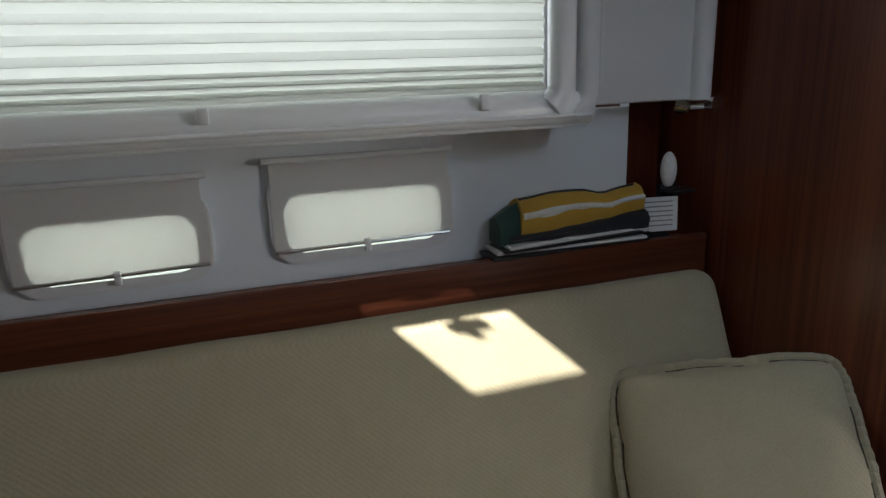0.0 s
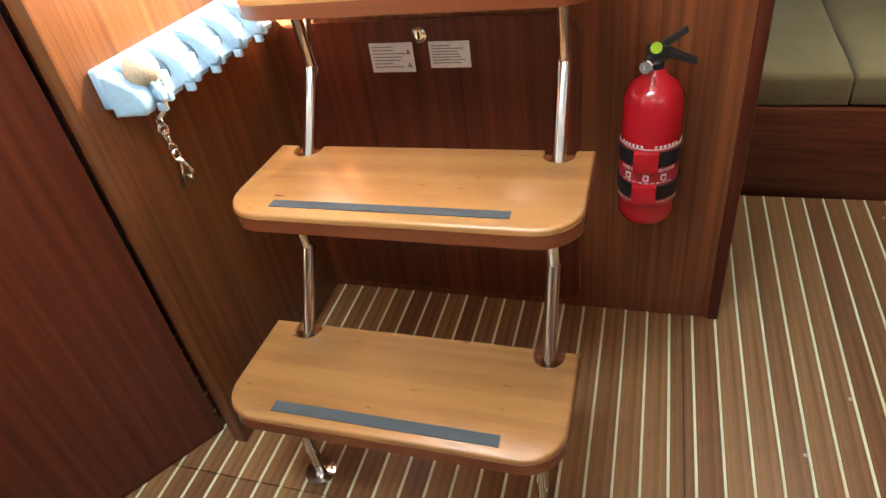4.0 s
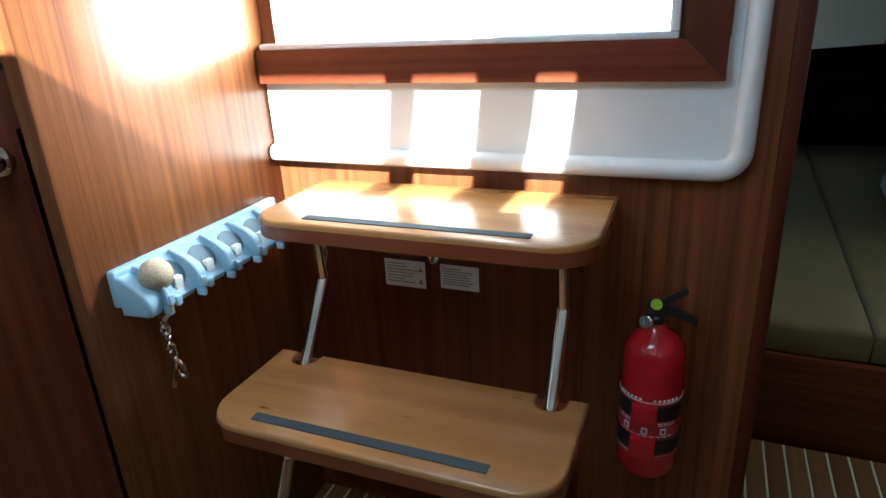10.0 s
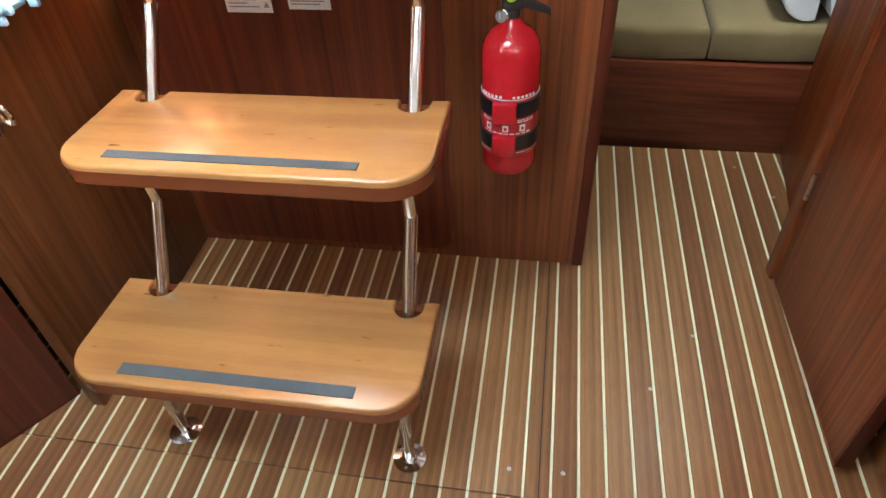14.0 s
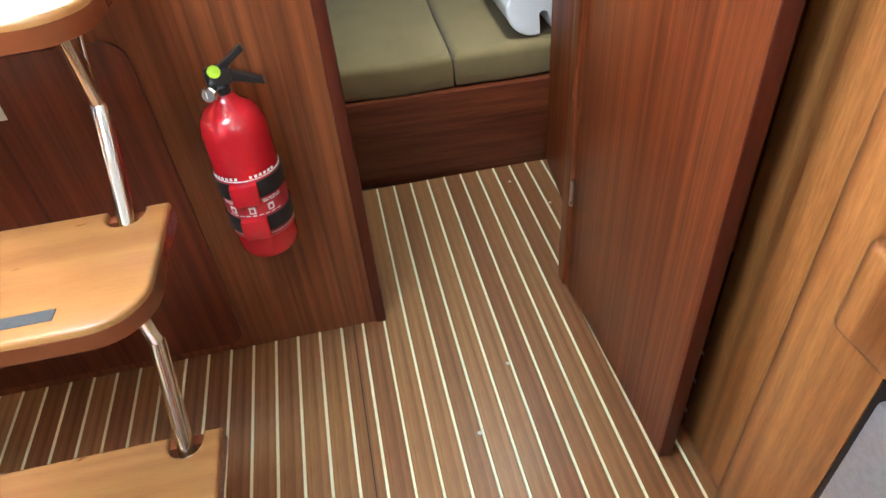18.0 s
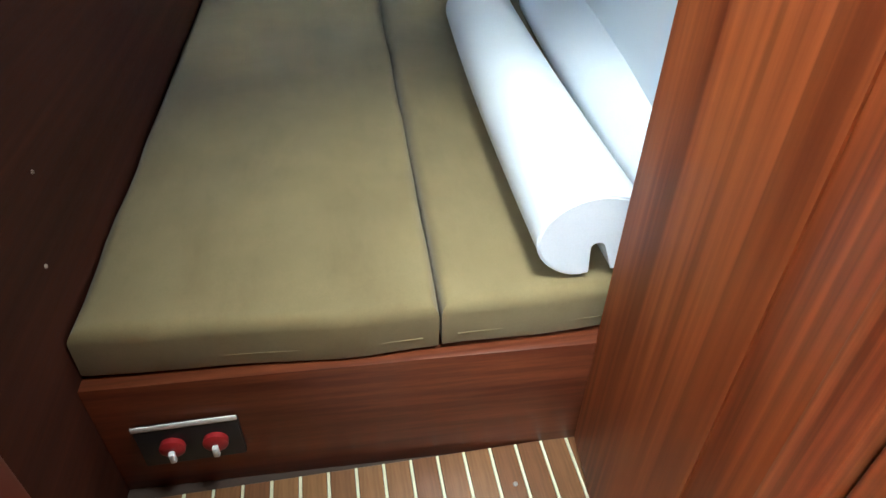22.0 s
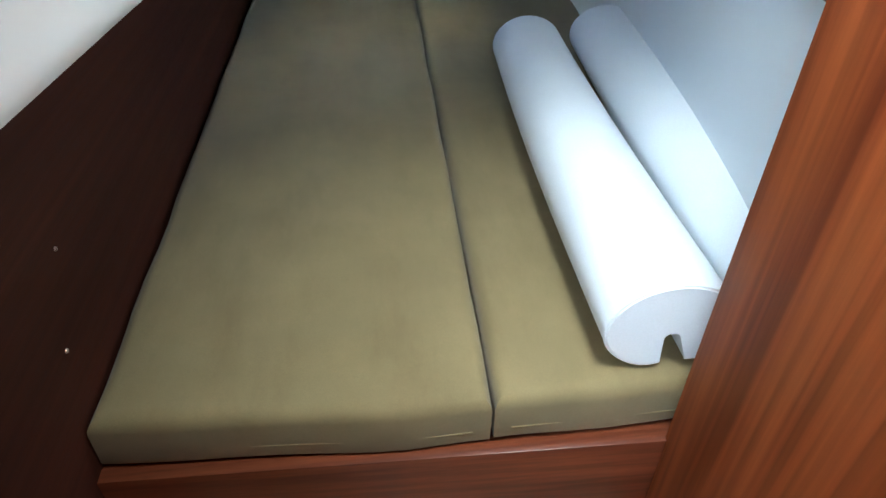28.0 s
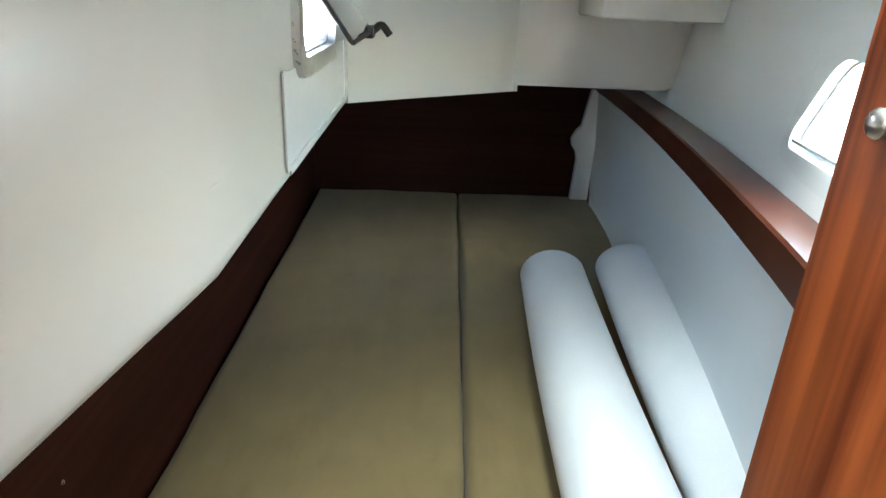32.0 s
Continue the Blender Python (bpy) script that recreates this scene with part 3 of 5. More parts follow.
def liner_side():
    """Side of the cockpit well seen from the cabin: creased near the entry, rounded along the lower edge, with a port cut out."""
    py0, py1, pz0, pz1 = 1.06, 1.445, 1.195, 1.33
    prof = [(1.05, 0.07), (0.755, 0.07), (0.755, 0.0), (1.05, -0.002), (1.070, 0.0), (1.082, 0.007), (1.088, 0.018), (1.090, 0.032)]
    rise = [(0.03, 0.952), (0.18, 0.962), (0.30, 0.974), (0.40, 0.987), (0.50, 1.000), (0.56, 1.007), (0.62, 1.010), (0.70, 1.011), (1.0, 1.014), (1.80, 1.018)]

    def turn(y):
        return -0.26 * max(0.0, 0.60 - y)

    low = bmesh.new()
    rings = [[low.verts.new((x + (turn(y) if x > 1.0 else 0.0), y, base + dz)) for x, dz in prof] + [low.verts.new((1.090 + turn(y), y, 1.12))] for y, base in rise]
    for ring in rings:
        ring[0].co.z = 1.12
    for ra, rb in zip(rings, rings[1:]):
        for i in range(9):
            low.faces.new((ra[i], ra[(i + 1) % 9], rb[(i + 1) % 9], rb[i]))
    low.faces.new(rings[0])
    low.faces.new(rings[-1])
    bmesh.ops.recalc_face_normals(low, faces=low.faces)
    near = prism([(1.05 + turn(0.03), 0.03), (1.09 + turn(0.03), 0.03), (1.09 + turn(0.58), 0.58), (1.09, 0.64), (1.05, 0.64)], 1.12, TOP, "z")
    return merged(low, near, box(1.05, 1.090, 0.64, py0, 1.12, 1.53), box(1.05, 1.090, py0, py1, 1.12, pz0),
                  box(1.05, 1.090, py0, py1, pz1, 1.53), box(1.05, 1.090, py1, 1.80, 1.12, 1.53))


structure("wall_cockpit_side", liner_side(), GEL_SIDE_DIM, "glossy cream moulding of the cockpit side, dimmed in its colour", "wall")
structure("trim_access_panel", merged(box(1.090, 1.0925, 0.955, 1.70, 1.052, 1.19), box(1.0925, 1.0955, 0.935, 0.957, 1.045, 1.195), box(1.0925, 1.0955, 0.957, 1.70, 1.036, 1.052), box(1.0925, 1.0955, 1.66, 1.675, 1.052, 1.19)), GEL, "raised white panel on the cockpit side", "panel")
aft_face = merged(
    prism([(1.090, 1.772), (1.30, 1.93), (1.598, 2.144), (1.60, 2.19), (1.29, 1.975), (1.05, 1.80)], 1.016, 1.53, "z"),
    box(1.60, 2.35, 2.165, 2.20, 1.042, 1.53), box(1.585, 1.612, 2.146, 2.18, 1.016, 1.285))
structure("wall_cockpit_aft", aft_face, GEL_WARM, "cream moulding at the end of the cockpit well", "wall")
deckbox = merged(prism(rounded(1.790, 2.3, 1.264, 1.53, 0.012), 1.863, 2.165, "y", 0.008), tube([(2.09, 1.9, 1.285), (2.09, 2.1, 1.275)], 0.022, 14))
structure("moulding_deck_box", deckbox, GEL_WARM, "square white moulding under the deck", "moulding")
structure("ceiling_cabin_low", box(1.090, 2.4, 0.68, 2.20, 1.476, 1.51), GEL_WARM, "cream deckhead over the berth", "ceiling")
structure("wall_cabin_riser", merged(box(1.090, 1.69, 0.66, 0.69, 1.442, TOP), box(1.69, 2.09, 0.665, 0.69, 1.50, TOP), tube([(1.090, 0.674, 1.444), (1.69, 0.674, 1.444)], 0.0135, 12), tube(bent([(1.67, 0.674, 1.447), (1.705, 0.674, 1.462), (1.725, 0.674, 1.52)], 0.02), 0.012, 10)), GEL_WARM, "cream riser below the cockpit seat", "wall")
structure("ceiling_cabin_high", merged(box(0.85, 1.36, 0.03, 0.69, TOP, TOP + 0.05), box(1.72, 2.4, 0.03, 0.69, TOP, TOP + 0.05),
                                       box(1.36, 1.72, 0.03, 0.12, TOP, TOP + 0.05), box(1.36, 1.72, 0.48, 0.69, TOP, TOP + 0.05)), GEL, "white deckhead at the cabin entry", "ceiling")
structure("window_deck_hatch", box(1.36, 1.72, 0.12, 0.48, TOP + 0.02, TOP + 0.028), TINTED, "smoked deck hatch over the cabin entry", "hatch")


def rail_x(y):
    return 1.812 + 0.205 * (y - 0.75) - 0.035 * (y - 0.75) ** 2


def along_hull(y0, y1, profile, n=8):
    """A strip that follows the hull: profile of (offset, z)."""
    bm = bmesh.new()
    rings = []
    for k in range(n + 1):
        y = y0 + (y1 - y0) * k / n
        rings.append([bm.verts.new((rail_x(y) + dx, y, z)) for dx, z in profile])
    m = len(profile)
    for a, b in zip(rings, rings[1:]):
        for i in range(m):
            bm.faces.new((a[i], a[(i + 1) % m], b[(i + 1) % m], b[i]))
    bm.faces.new(rings[0])
    bm.faces.new(rings[-1])
    bmesh.ops.recalc_face_normals(bm, faces=bm.faces)
    return bm


structure("wall_berth_side", along_hull(0.55, 3.0, [(0.06, 0.30), (0.012, 0.945), (0.04, 0.945), (0.09, 0.30)]), VINYL, "white padded lining beside the berth", "wall")
structure("trim_berth_rail", along_hull(0.55, 3.0, [(0.004, 0.925), (0.004, 0.985), (0.010, 0.99), (0.093, 0.99), (0.098, 0.985), (0.098, 0.925)]), BERTHRAIL, "dark red mahogany rail along the hull", "rail")


def hull_x(y, z):
    """Inner face of the hull lining over the rail; it stands back behind the locker."""
    f = min(1.0, max(0.0, (0.68 - y) / 0.25))
    out = 0.100 + (z - 0.99) * 0.166 if z < 1.2 else 0.135 + (z - 1.2) * 0.14
    return rail_x(y) + out + 0.07 * f * f * (3 - 2 * f)


def hull_strip(y0, y1, z0, z1, n=10, m=4, thick=0.04):
    """A curved piece of the hull lining between two stations and two heights."""
    bm = bmesh.new()
    face, rear = {}, {}
    for i in range(n + 1):
        for k in range(m + 1):
            y, z = y0 + (y1 - y0) * i / n, z0 + (z1 - z0) * k / m
            face[i, k] = bm.verts.new((hull_x(y, z), y, z))
            rear[i, k] = bm.verts.new((hull_x(y, z) + thick, y, z))
    for i in range(n):
        for k in range(m):
            bm.faces.new((face[i, k], face[i, k + 1], face[i + 1, k + 1], face[i + 1, k]))
            bm.faces.new((rear[i, k], rear[i + 1, k], rear[i + 1, k + 1], rear[i, k + 1]))
    rim = [(i, 0) for i in range(n)] + [(n, k) for k in range(m)] + [(i, m) for i in range(n, 0, -1)] + [(0, k) for k in range(m, 0, -1)]
    for a, b in zip(rim, rim[1:] + rim[:1]):
        bm.faces.new((face[a], face[b], rear[b], rear[a]))
    bmesh.ops.recalc_face_normals(bm, faces=bm.faces)
    return bm


HW = (0.650, 1.212, 1.046, 1.244)
structure("wall_cabin_hull", merged(hull_strip(0.03, HW[0], 0.94, 1.52), hull_strip(HW[1], 3.0, 0.94, 1.52, 16), hull_strip(HW[0], HW[1], 0.94, HW[2]), hull_strip(HW[0], HW[1], HW[3], 1.52)), GEL, "white hull lining over the berth", "wall")
structure("wall_cabin_hull_high", box(2.05, 2.09, 0.03, 0.69, 1.4, TOP), GEL, "white hull lining at the entry", "wall")


# ---------- companionway steps ----------
def tread_outline(x0, x1, yb, yf, notches, r=0.075):
    pts = []
    for k in range(9):
        a = radians(180 + 90 * k / 8)
        pts.append((x0 + r + r * math.cos(a), yf + r + r * math.sin(a)))
    for k in range(9):
        a = radians(270 + 90 * k / 8)
        pts.append((x1 - r + r * math.cos(a), yf + r + r * math.sin(a)))
    pts.append((x1, yb))
    for nx in sorted(notches, reverse=True):
        w = 0.027
        pts.append((nx + w, yb))
        for k in range(9):
            a = radians(-180 * k / 8)
            pts.append((nx + w * math.cos(a), yb - 0.016 + w * math.sin(a)))
        pts.append((nx - w, yb))
    pts.append((x0, yb))
    return pts


steps = thing("companionway_steps", (0.46, -0.597, floor_z(-0.597)), "three cherry wood treads on polished steel posts below the companionway", "steps")
TREADS = [(0.293, 0.133, 0.768, -0.455, -0.702, (0.240, 0.662), (-0.683, -0.660)),
          (0.613, 0.147, 0.775, -0.272, -0.522, (0.240, 0.664), (-0.496, -0.476)),
          (0.914, 0.150, 0.781, -0.042, -0.330, (0.262, 0.680), (-0.305, -0.285))]
NOTCH = (0.215, 0.713)
for i, (z, x0, x1, yb, yf, sx, sy) in enumerate(TREADS):
    t = part("tread", prism(tread_outline(x0, x1, yb, yf, NOTCH if i < 2 else ()), z - 0.034, z, "z", 0.006, 3), TREADWOOD, steps, "varnished cherry wood tread with rounded front corners")
    cx, cy = (x0 + x1) / 2, (yb + yf) / 2
    rim = [(cx + (px - cx) * 1.0045, cy + (py - cy) * 1.009) for px, py in tread_outline(x0, x1, yb, yf, ())]
    rim = [(px, min(py, yb)) for px, py in rim]
    inner = [(cx + (px - cx) * 0.93, min(cy + (py - cy) * 0.86, yb - 0.0005)) for px, py in rim]
    part("edge_band", frame_ring(rim, inner, z - 0.0355, z - 0.011, "z"), EDGEWOOD, t, "dark red stained edge")
    part("grip_strip", box(sx[0], sx[1], sy[0], sy[1], z - 0.001, z + 0.0016), GRIP, t, "grey anti-slip strip")
for x in NOTCH:
    part("post", tube([(x, -0.597, floor_z(-0.597) + 0.004), (x, -0.597, 0.262)], 0.0125, 16), CHROME, steps, "polished steel post")
    part("post", tube([(x, -0.487, 0.262), (x, -0.386, 0.446)], 0.0132, 18), CHROME, steps, "slanting polished steel post")
    part("post_sleeve", tube([(x, -0.3875, 0.436), (x, -0.408, 0.584)], 0.0115, 16), CHROME, steps, "upright steel sleeve under the tread")
    part("post", tube([(x, -0.303, 0.582), (x, -0.193, 0.746)], 0.0132, 18), CHROME, steps, "slanting polished steel post")
    part("post_sleeve", tube([(x, -0.1945, 0.736), (x, -0.209, 0.884)], 0.0115, 16), CHROME, steps, "upright steel sleeve under the tread")
    part("brace", tube([(x, -0.197, 0.765), (x, -0.13, 0.884)], 0.007, 10), CHROME, steps)
    f = part("foot_flange", lathe([(0.0, 0.0), (0.034, 0.0), (0.034, 0.004), (0.016, 0.007), (0.016, 0.012), (0.0, 0.012)], (x, -0.597, floor_z(-0.597) + 0.001)), CHROME, steps, "round steel floor flange")
    for a in (0.4, 2.5, 4.6):
        part("screw", lathe([(0.0, 0.004), (0.004, 0.0045), (0.003, 0.007), (0.0, 0.0075)], (x + 0.025 * math.cos(a), -0.597 + 0.025 * math.sin(a), floor_z(-0.597) + 0.001), 8), SATIN, f)
part("under_bar", box(0.19, 0.74, -0.12, -0.10, 0.864, 0.88, 0.003), SATIN, steps, "pale metal bar under the top tread")

# ---------- engine cover with labels ----------
cover = thing("engine_cover", (0.37, 0.0, 0.02), "mahogany access panel behind the steps", "panel")
part("board", prism(rounded(0.03, 0.719, 0.02, 0.77, 0.04), -0.007, -0.001, "y"), MAHOG, cover)
lockring = part("lock", lathe([(0.0, 0.0), (0.017, 0.0), (0.017, 0.006), (0.013, 0.008), (0.011, 0.004), (0.0, 0.004)], (0.381, -0.007, 0.738), 24, (0, -1, 0)), CHROME, cover, "round chrome lock")
part("keyhole", box(0.379, 0.383, -0.0135, -0.0105, 0.731, 0.745), BLACK, lockring)


def notice(x0, x1, z0, z1, y, marks, label):
    root = thing("notice_label", ((x0 + x1) / 2, y, z0), label, "label", "notices on the engine cover")
    part("sheet", box(x0, x1, y - 0.0012, y - 0.0002, z0, z1), PAPER, root)
    rows = 7
    for k in range(rows):
        z = z1 - 0.008 - k * (z1 - z0 - 0.014) / rows
        wide = (x1 - x0) * (0.5 if k == 0 else random.uniform(0.6, 0.9))
        if k in marks:
            wide *= 0.62
        part("print_line", box(x0 + 0.006, x0 + 0.006 + wide * 0.92, y - 0.0017, y - 0.001, z - 0.0022, z), INK, root)
    for k in marks:
        z = z1 - 0.012 - k * (z1 - z0 - 0.014) / rows
        part("warning_mark", prism([(x1 - 0.018, z - 0.006), (x1 - 0.005, z - 0.006), (x1 - 0.0115, z + 0.006)], y - 0.0017, y - 0.001, "y"), INK, root)


notice(0.259, 0.361, 0.656, 0.722, -0.007, (1, 5), "white warning notice with grey lines of print")
notice(0.398, 0.489, 0.664, 0.722, -0.007, (), "white notice with grey lines of print")

# ---------- companionway surround ----------
surround = thing("companionway_surround", (0.47, -0.01, 0.945), "white moulded companionway surround", "hatch surround", kind="structure")
part("panel", prism(rounded(0.004, 0.984, 0.963, 1.187, 0.045, 6, (0, 1, 0, 0)), -0.012, -0.002, "y"), GEL, surround)
lip_path = [(0.004, -0.016, 0.962)] + [(0.94 + 0.04 * math.sin(radians(a)), -0.016, 1.002 - 0.04 * math.cos(radians(a))) for a in range(0, 91, 10)] + [(0.98, -0.016, TOP)]
part("lip", tube(lip_path, 0.019, 14), GEL, surround, "rounded white lip")
part("infill", box(0.942, 0.985, -0.012, -0.002, 1.187, TOP), GEL, surround)
hf = thing("companionway_frame", (0.46, -0.03, 1.12), "dark red mahogany frame round the companionway opening", "hatch frame", kind="structure")
part("bottom_rail", solid([(0.004, -0.034, 1.118), (0.94, -0.034, 1.118), (0.872, -0.034, 1.187), (0.004, -0.034, 1.187),
                           (0.004, 0.03, 1.118), (0.94, 0.03, 1.118), (0.872, 0.03, 1.187), (0.004, 0.03, 1.187)],
                          [(0, 1, 2, 3), (7, 6, 5, 4), (0, 4, 5, 1), (1, 5, 6, 2), (2, 6, 7, 3), (3, 7, 4, 0)]), MAHOG_X, hf)
part("side_rail", solid([(0.872, -0.034, 1.188), (0.94, -0.034, 1.119), (0.94, -0.034, TOP), (0.872, -0.034, TOP),
                         (0.872, 0.03, 1.188), (0.94, 0.03, 1.119), (0.94, 0.03, TOP), (0.872, 0.03, TOP)],
                        [(0, 1, 2, 3), (7, 6, 5, 4), (0, 4, 5, 1), (1, 5, 6, 2), (2, 6, 7, 3), (3, 7, 4, 0)]), TRIMWOOD, hf)
part("sill", box(0.01, 0.862, -0.028, 0.05, 1.187, 1.199, 0.003), GEL, hf, "white worn sill")
part("track", box(0.846, 0.862, -0.02, 0.045, 1.199, TOP, 0.003), GEL, hf, "white washboard track")

# sliding hatch above, out of view: two bars added to stripe the sunlight
sh = thing("sliding_hatch", (0.42, -0.9, TOP + 0.05), "unseen open hatch frame that stripes the sun over the companionway", "hatch")
part("sun_stripe_bar", box(0.419, 0.477, -1.385, -0.909, TOP + 0.05, TOP + 0.075), GEL, sh)
part("sun_stripe_bar", box(0.613, 0.727, -1.385, -0.909, TOP + 0.05, TOP + 0.075), GEL, sh)
# unseen bars below the small hole, placed to shadow the settee's sun patch
dh = thing("deck_hatch_handle", (-0.692, -2.81, TOP), "unseen black hatch handle that shades the sun patch", "handle")
part("stem", tube([(-0.717, -2.815, TOP - 0.004), (-0.664, -2.815, TOP - 0.012)], 0.009, 10), BLACK, dh)
part("grip", tube([(-0.682, -2.845, TOP - 0.008), (-0.682, -2.775, TOP - 0.008)], 0.010, 10), BLACK, dh)


# ---------- tool holder on the side panel ----------
rack = thing("tool_holder", (0.0, -0.3, 0.80), "pale blue plastic tool holder with clips", "tool holder")
part("back_rail", box(0.002, 0.020, -0.514, -0.06, 0.800, 0.868, 0.005, 3), BLUE, rack)
BLOCK = [(0.018, 0.862), (0.030, 0.862), (0.062, 0.850), (0.080, 0.840), (0.088, 0.826), (0.088, 0.804), (0.082, 0.794), (0.018, 0.790)]
POCKET = [(0.018, 0.862), (0.030, 0.860), (0.074, 0.806), (0.078, 0.798), (0.074, 0.789), (0.018, 0.790)]
part("end_block", prism([(0.018, 0.856), (0.030, 0.857), (0.060, 0.843), (0.078, 0.832), (0.086, 0.818), (0.086, 0.800), (0.080, 0.790), (0.018, 0.786)], -0.514, -0.482, "y", 0.006, 3), BLUE, rack)
for k in range(5):
    y = -0.468 + 0.081 * k
    c = part("clip", prism(BLOCK, y - 0.0115, y + 0.0115, "y", 0.006, 3), BLUE, rack, "pale blue spring clip")
    part("lip", tube(bent([(0.030, y - 0.012, 0.866), (0.064, y - 0.012, 0.855), (0.092, y - 0.012, 0.832), (0.094, y - 0.012, 0.804)], 0.015), 0.0042, 8), BLUE, c)
    part("prong", box(0.084, 0.101, y - 0.014, y - 0.002, 0.803, 0.821, 0.003), BLUE, c)
    part("prong", box(0.083, 0.100, y + 0.002, y + 0.014, 0.794, 0.812, 0.003), BLUE, c)
    part("prong", box(0.078, 0.096, y - 0.013, y - 0.003, 0.783, 0.798, 0.003), BLUE, c)
    g = y + 0.0405
    part("pocket", prism(POCKET, g - 0.0295, g + 0.0295, "y", 0.004, 2), BLUE, rack)
    slope = Vector((0.054, 0, 0.044)).normalized()
    d = part("pocket_pad", lathe([(0.0, 0.0), (0.028, 0.0), (0.028, 0.003), (0.025, 0.0042), (0.0, 0.0042)], (0.0525, g, 0.8335), 24, slope), GREYBLUE, rack, "round grey-blue rubber pad")
    part("tag", box(0.060, 0.073, g - 0.010, g + 0.009, 0.808, 0.832, 0.002), WHITEPLASTIC, d, "white tab")

ring = thing("key_ring", (0.085, -0.46, 0.66), "wooden ball key float with a steel chain on the tool holder", "key ring")
part("float_ball", ball((0.070, -0.472, 0.853), 0.0285, n=24), CORK, ring, "pale wooden ball")
part("cord", tube([(0.080, -0.472, 0.828), (0.096, -0.474, 0.815), (0.094, -0.477, 0.79), (0.072, -0.478, 0.770)], 0.004, 8), CORK, ring)
for k in range(6):
    z = 0.763 - 0.013 * k
    a = 0.9 * k
    pts = [(0.070 + 0.007 * math.cos(t) * math.cos(a), -0.479 + 0.001 * k + 0.007 * math.cos(t) * math.sin(a), z + 0.010 * math.sin(t)) for t in (2 * math.pi * j / 10 for j in range(11))]
    part("chain_link", tube(pts, 0.0022, 6, False), CHROME, ring)
part("snap_hook", tube(bent([(0.070, -0.473, 0.689), (0.085, -0.468, 0.671), (0.078, -0.463, 0.643), (0.065, -0.468, 0.656), (0.068, -0.473, 0.686)], 0.012), 0.0045, 8), CHROME, ring)
part("snap_stub", tube([(0.070, -0.473, 0.686), (0.062, -0.481, 0.634)], 0.005, 8), CHROME, ring)

# ---------- fire extinguisher ----------
EX, EY = 0.866, -0.088
ext = thing("fire_extinguisher", (EX, EY, 0.385), "red fire extinguisher strapped to the mahogany bulkhead", "fire extinguisher")
R = 0.0575
body = part("cylinder", lathe([(0.0, 0.380), (0.034, 0.376), (0.050, 0.379), (0.0562, 0.389), (R, 0.400), (R, 0.632), (0.0555, 0.648), (0.049, 0.664), (0.038, 0.677), (0.023, 0.687), (0.016, 0.70), (0.0, 0.70)], (EX, EY, 0.0), 40), RED, ext, "glossy red cylinder")
part("label_band", lathe([(R + 0.0006, 0.43), (R + 0.0008, 0.431), (R + 0.0008, 0.556), (R + 0.0006, 0.557)], (EX, EY, 0.0), 40), REDBAND, body, "printed red label")
for z in (0.4445, 0.519):
    part("strap", lathe([(R + 0.001, z), (R + 0.0035, z + 0.001), (R + 0.0035, z + 0.033), (R + 0.001, z + 0.034)], (EX, EY, 0.0), 40), BLACK, ext, "black strap")
    part("buckle", box(EX - 0.030, EX + 0.018, EY - R - 0.015, EY - R + 0.008, z - 0.005, z + 0.037, 0.004), RED, ext, "red strap buckle")
part("white_ring", lathe([(R + 0.0006, 0.5575), (R + 0.0012, 0.5578), (R + 0.0012, 0.5588), (R + 0.0006, 0.559)], (EX, EY, 0.0), 40), PAPER, ext)
part("white_ring", lathe([(R + 0.0006, 0.4375), (R + 0.0012, 0.4378), (R + 0.0012, 0.4386), (R + 0.0006, 0.439)], (EX, EY, 0.0), 40), PAPER, ext)
for a in (-40, -4, 30):
    t = radians(a)
    bm = box(-0.0058, 0.0058, -0.0005, 0.0005, 0.4885, 0.5025)
    bmesh.ops.transform(bm, matrix=Matrix.Translation((EX + (R + 0.0012) * math.sin(t), EY - (R + 0.0012) * math.cos(t), 0)) @ Matrix.Rotation(t, 4, "Z"), verts=bm.verts)
    pic = part("pictogram", bm, PAPER, body, "white pictogram square")
    bm = box(-0.003, 0.003, -0.0005, 0.0005, 0.4915, 0.4985)
    bmesh.ops.transform(bm, matrix=Matrix.Translation((EX + (R + 0.0017) * math.sin(t), EY - (R + 0.0017) * math.cos(t), 0)) @ Matrix.Rotation(t, 4, "Z"), verts=bm.verts)
    part("symbol", bm, REDBAND, pic)
for z, h, n, a0, a1, fill in ((0.5640, 0.0024, 14, -62, 58, 0.55), (0.5135, 0.0008, 4, -58, -14, 0.8), (0.5095, 0.0008, 4, -58, -14, 0.8), (0.5135, 0.0008, 4, 18, 56, 0.8), (0.5095, 0.0008, 3, 18, 56, 0.8), (0.484, 0.0008, 9, -55, 50, 0.7)):
    for k in range(n):
        if n == 14 and k in (6, 7):
            continue
        t = radians(a0 + (a1 - a0) * (k + 0.5) / n)
        w = R * radians((a1 - a0) / n) * fill / 2
        bm = box(-w, w, -0.0004, 0.0004, z - h, z + h)
        bmesh.ops.transform(bm, matrix=Matrix.Translation((EX + (R + 0.0011) * math.sin(t), EY - (R + 0.0011) * math.cos(t), 0)) @ Matrix.Rotation(t, 4, "Z"), verts=bm.verts)
        part("print_mark", bm, PAPER, body)
part("neck", lathe([(0.0, 0.698), (0.015, 0.698), (0.015, 0.712), (0.011, 0.716), (0.011, 0.73), (0.0, 0.73)], (EX, EY, 0.0), 18), BLACK, ext, "black valve")
part("valve_block", box(EX - 0.020, EX + 0.022, EY - 0.011, EY + 0.011, 0.716, 0.744, 0.004), BLACK, ext, "black valve block")
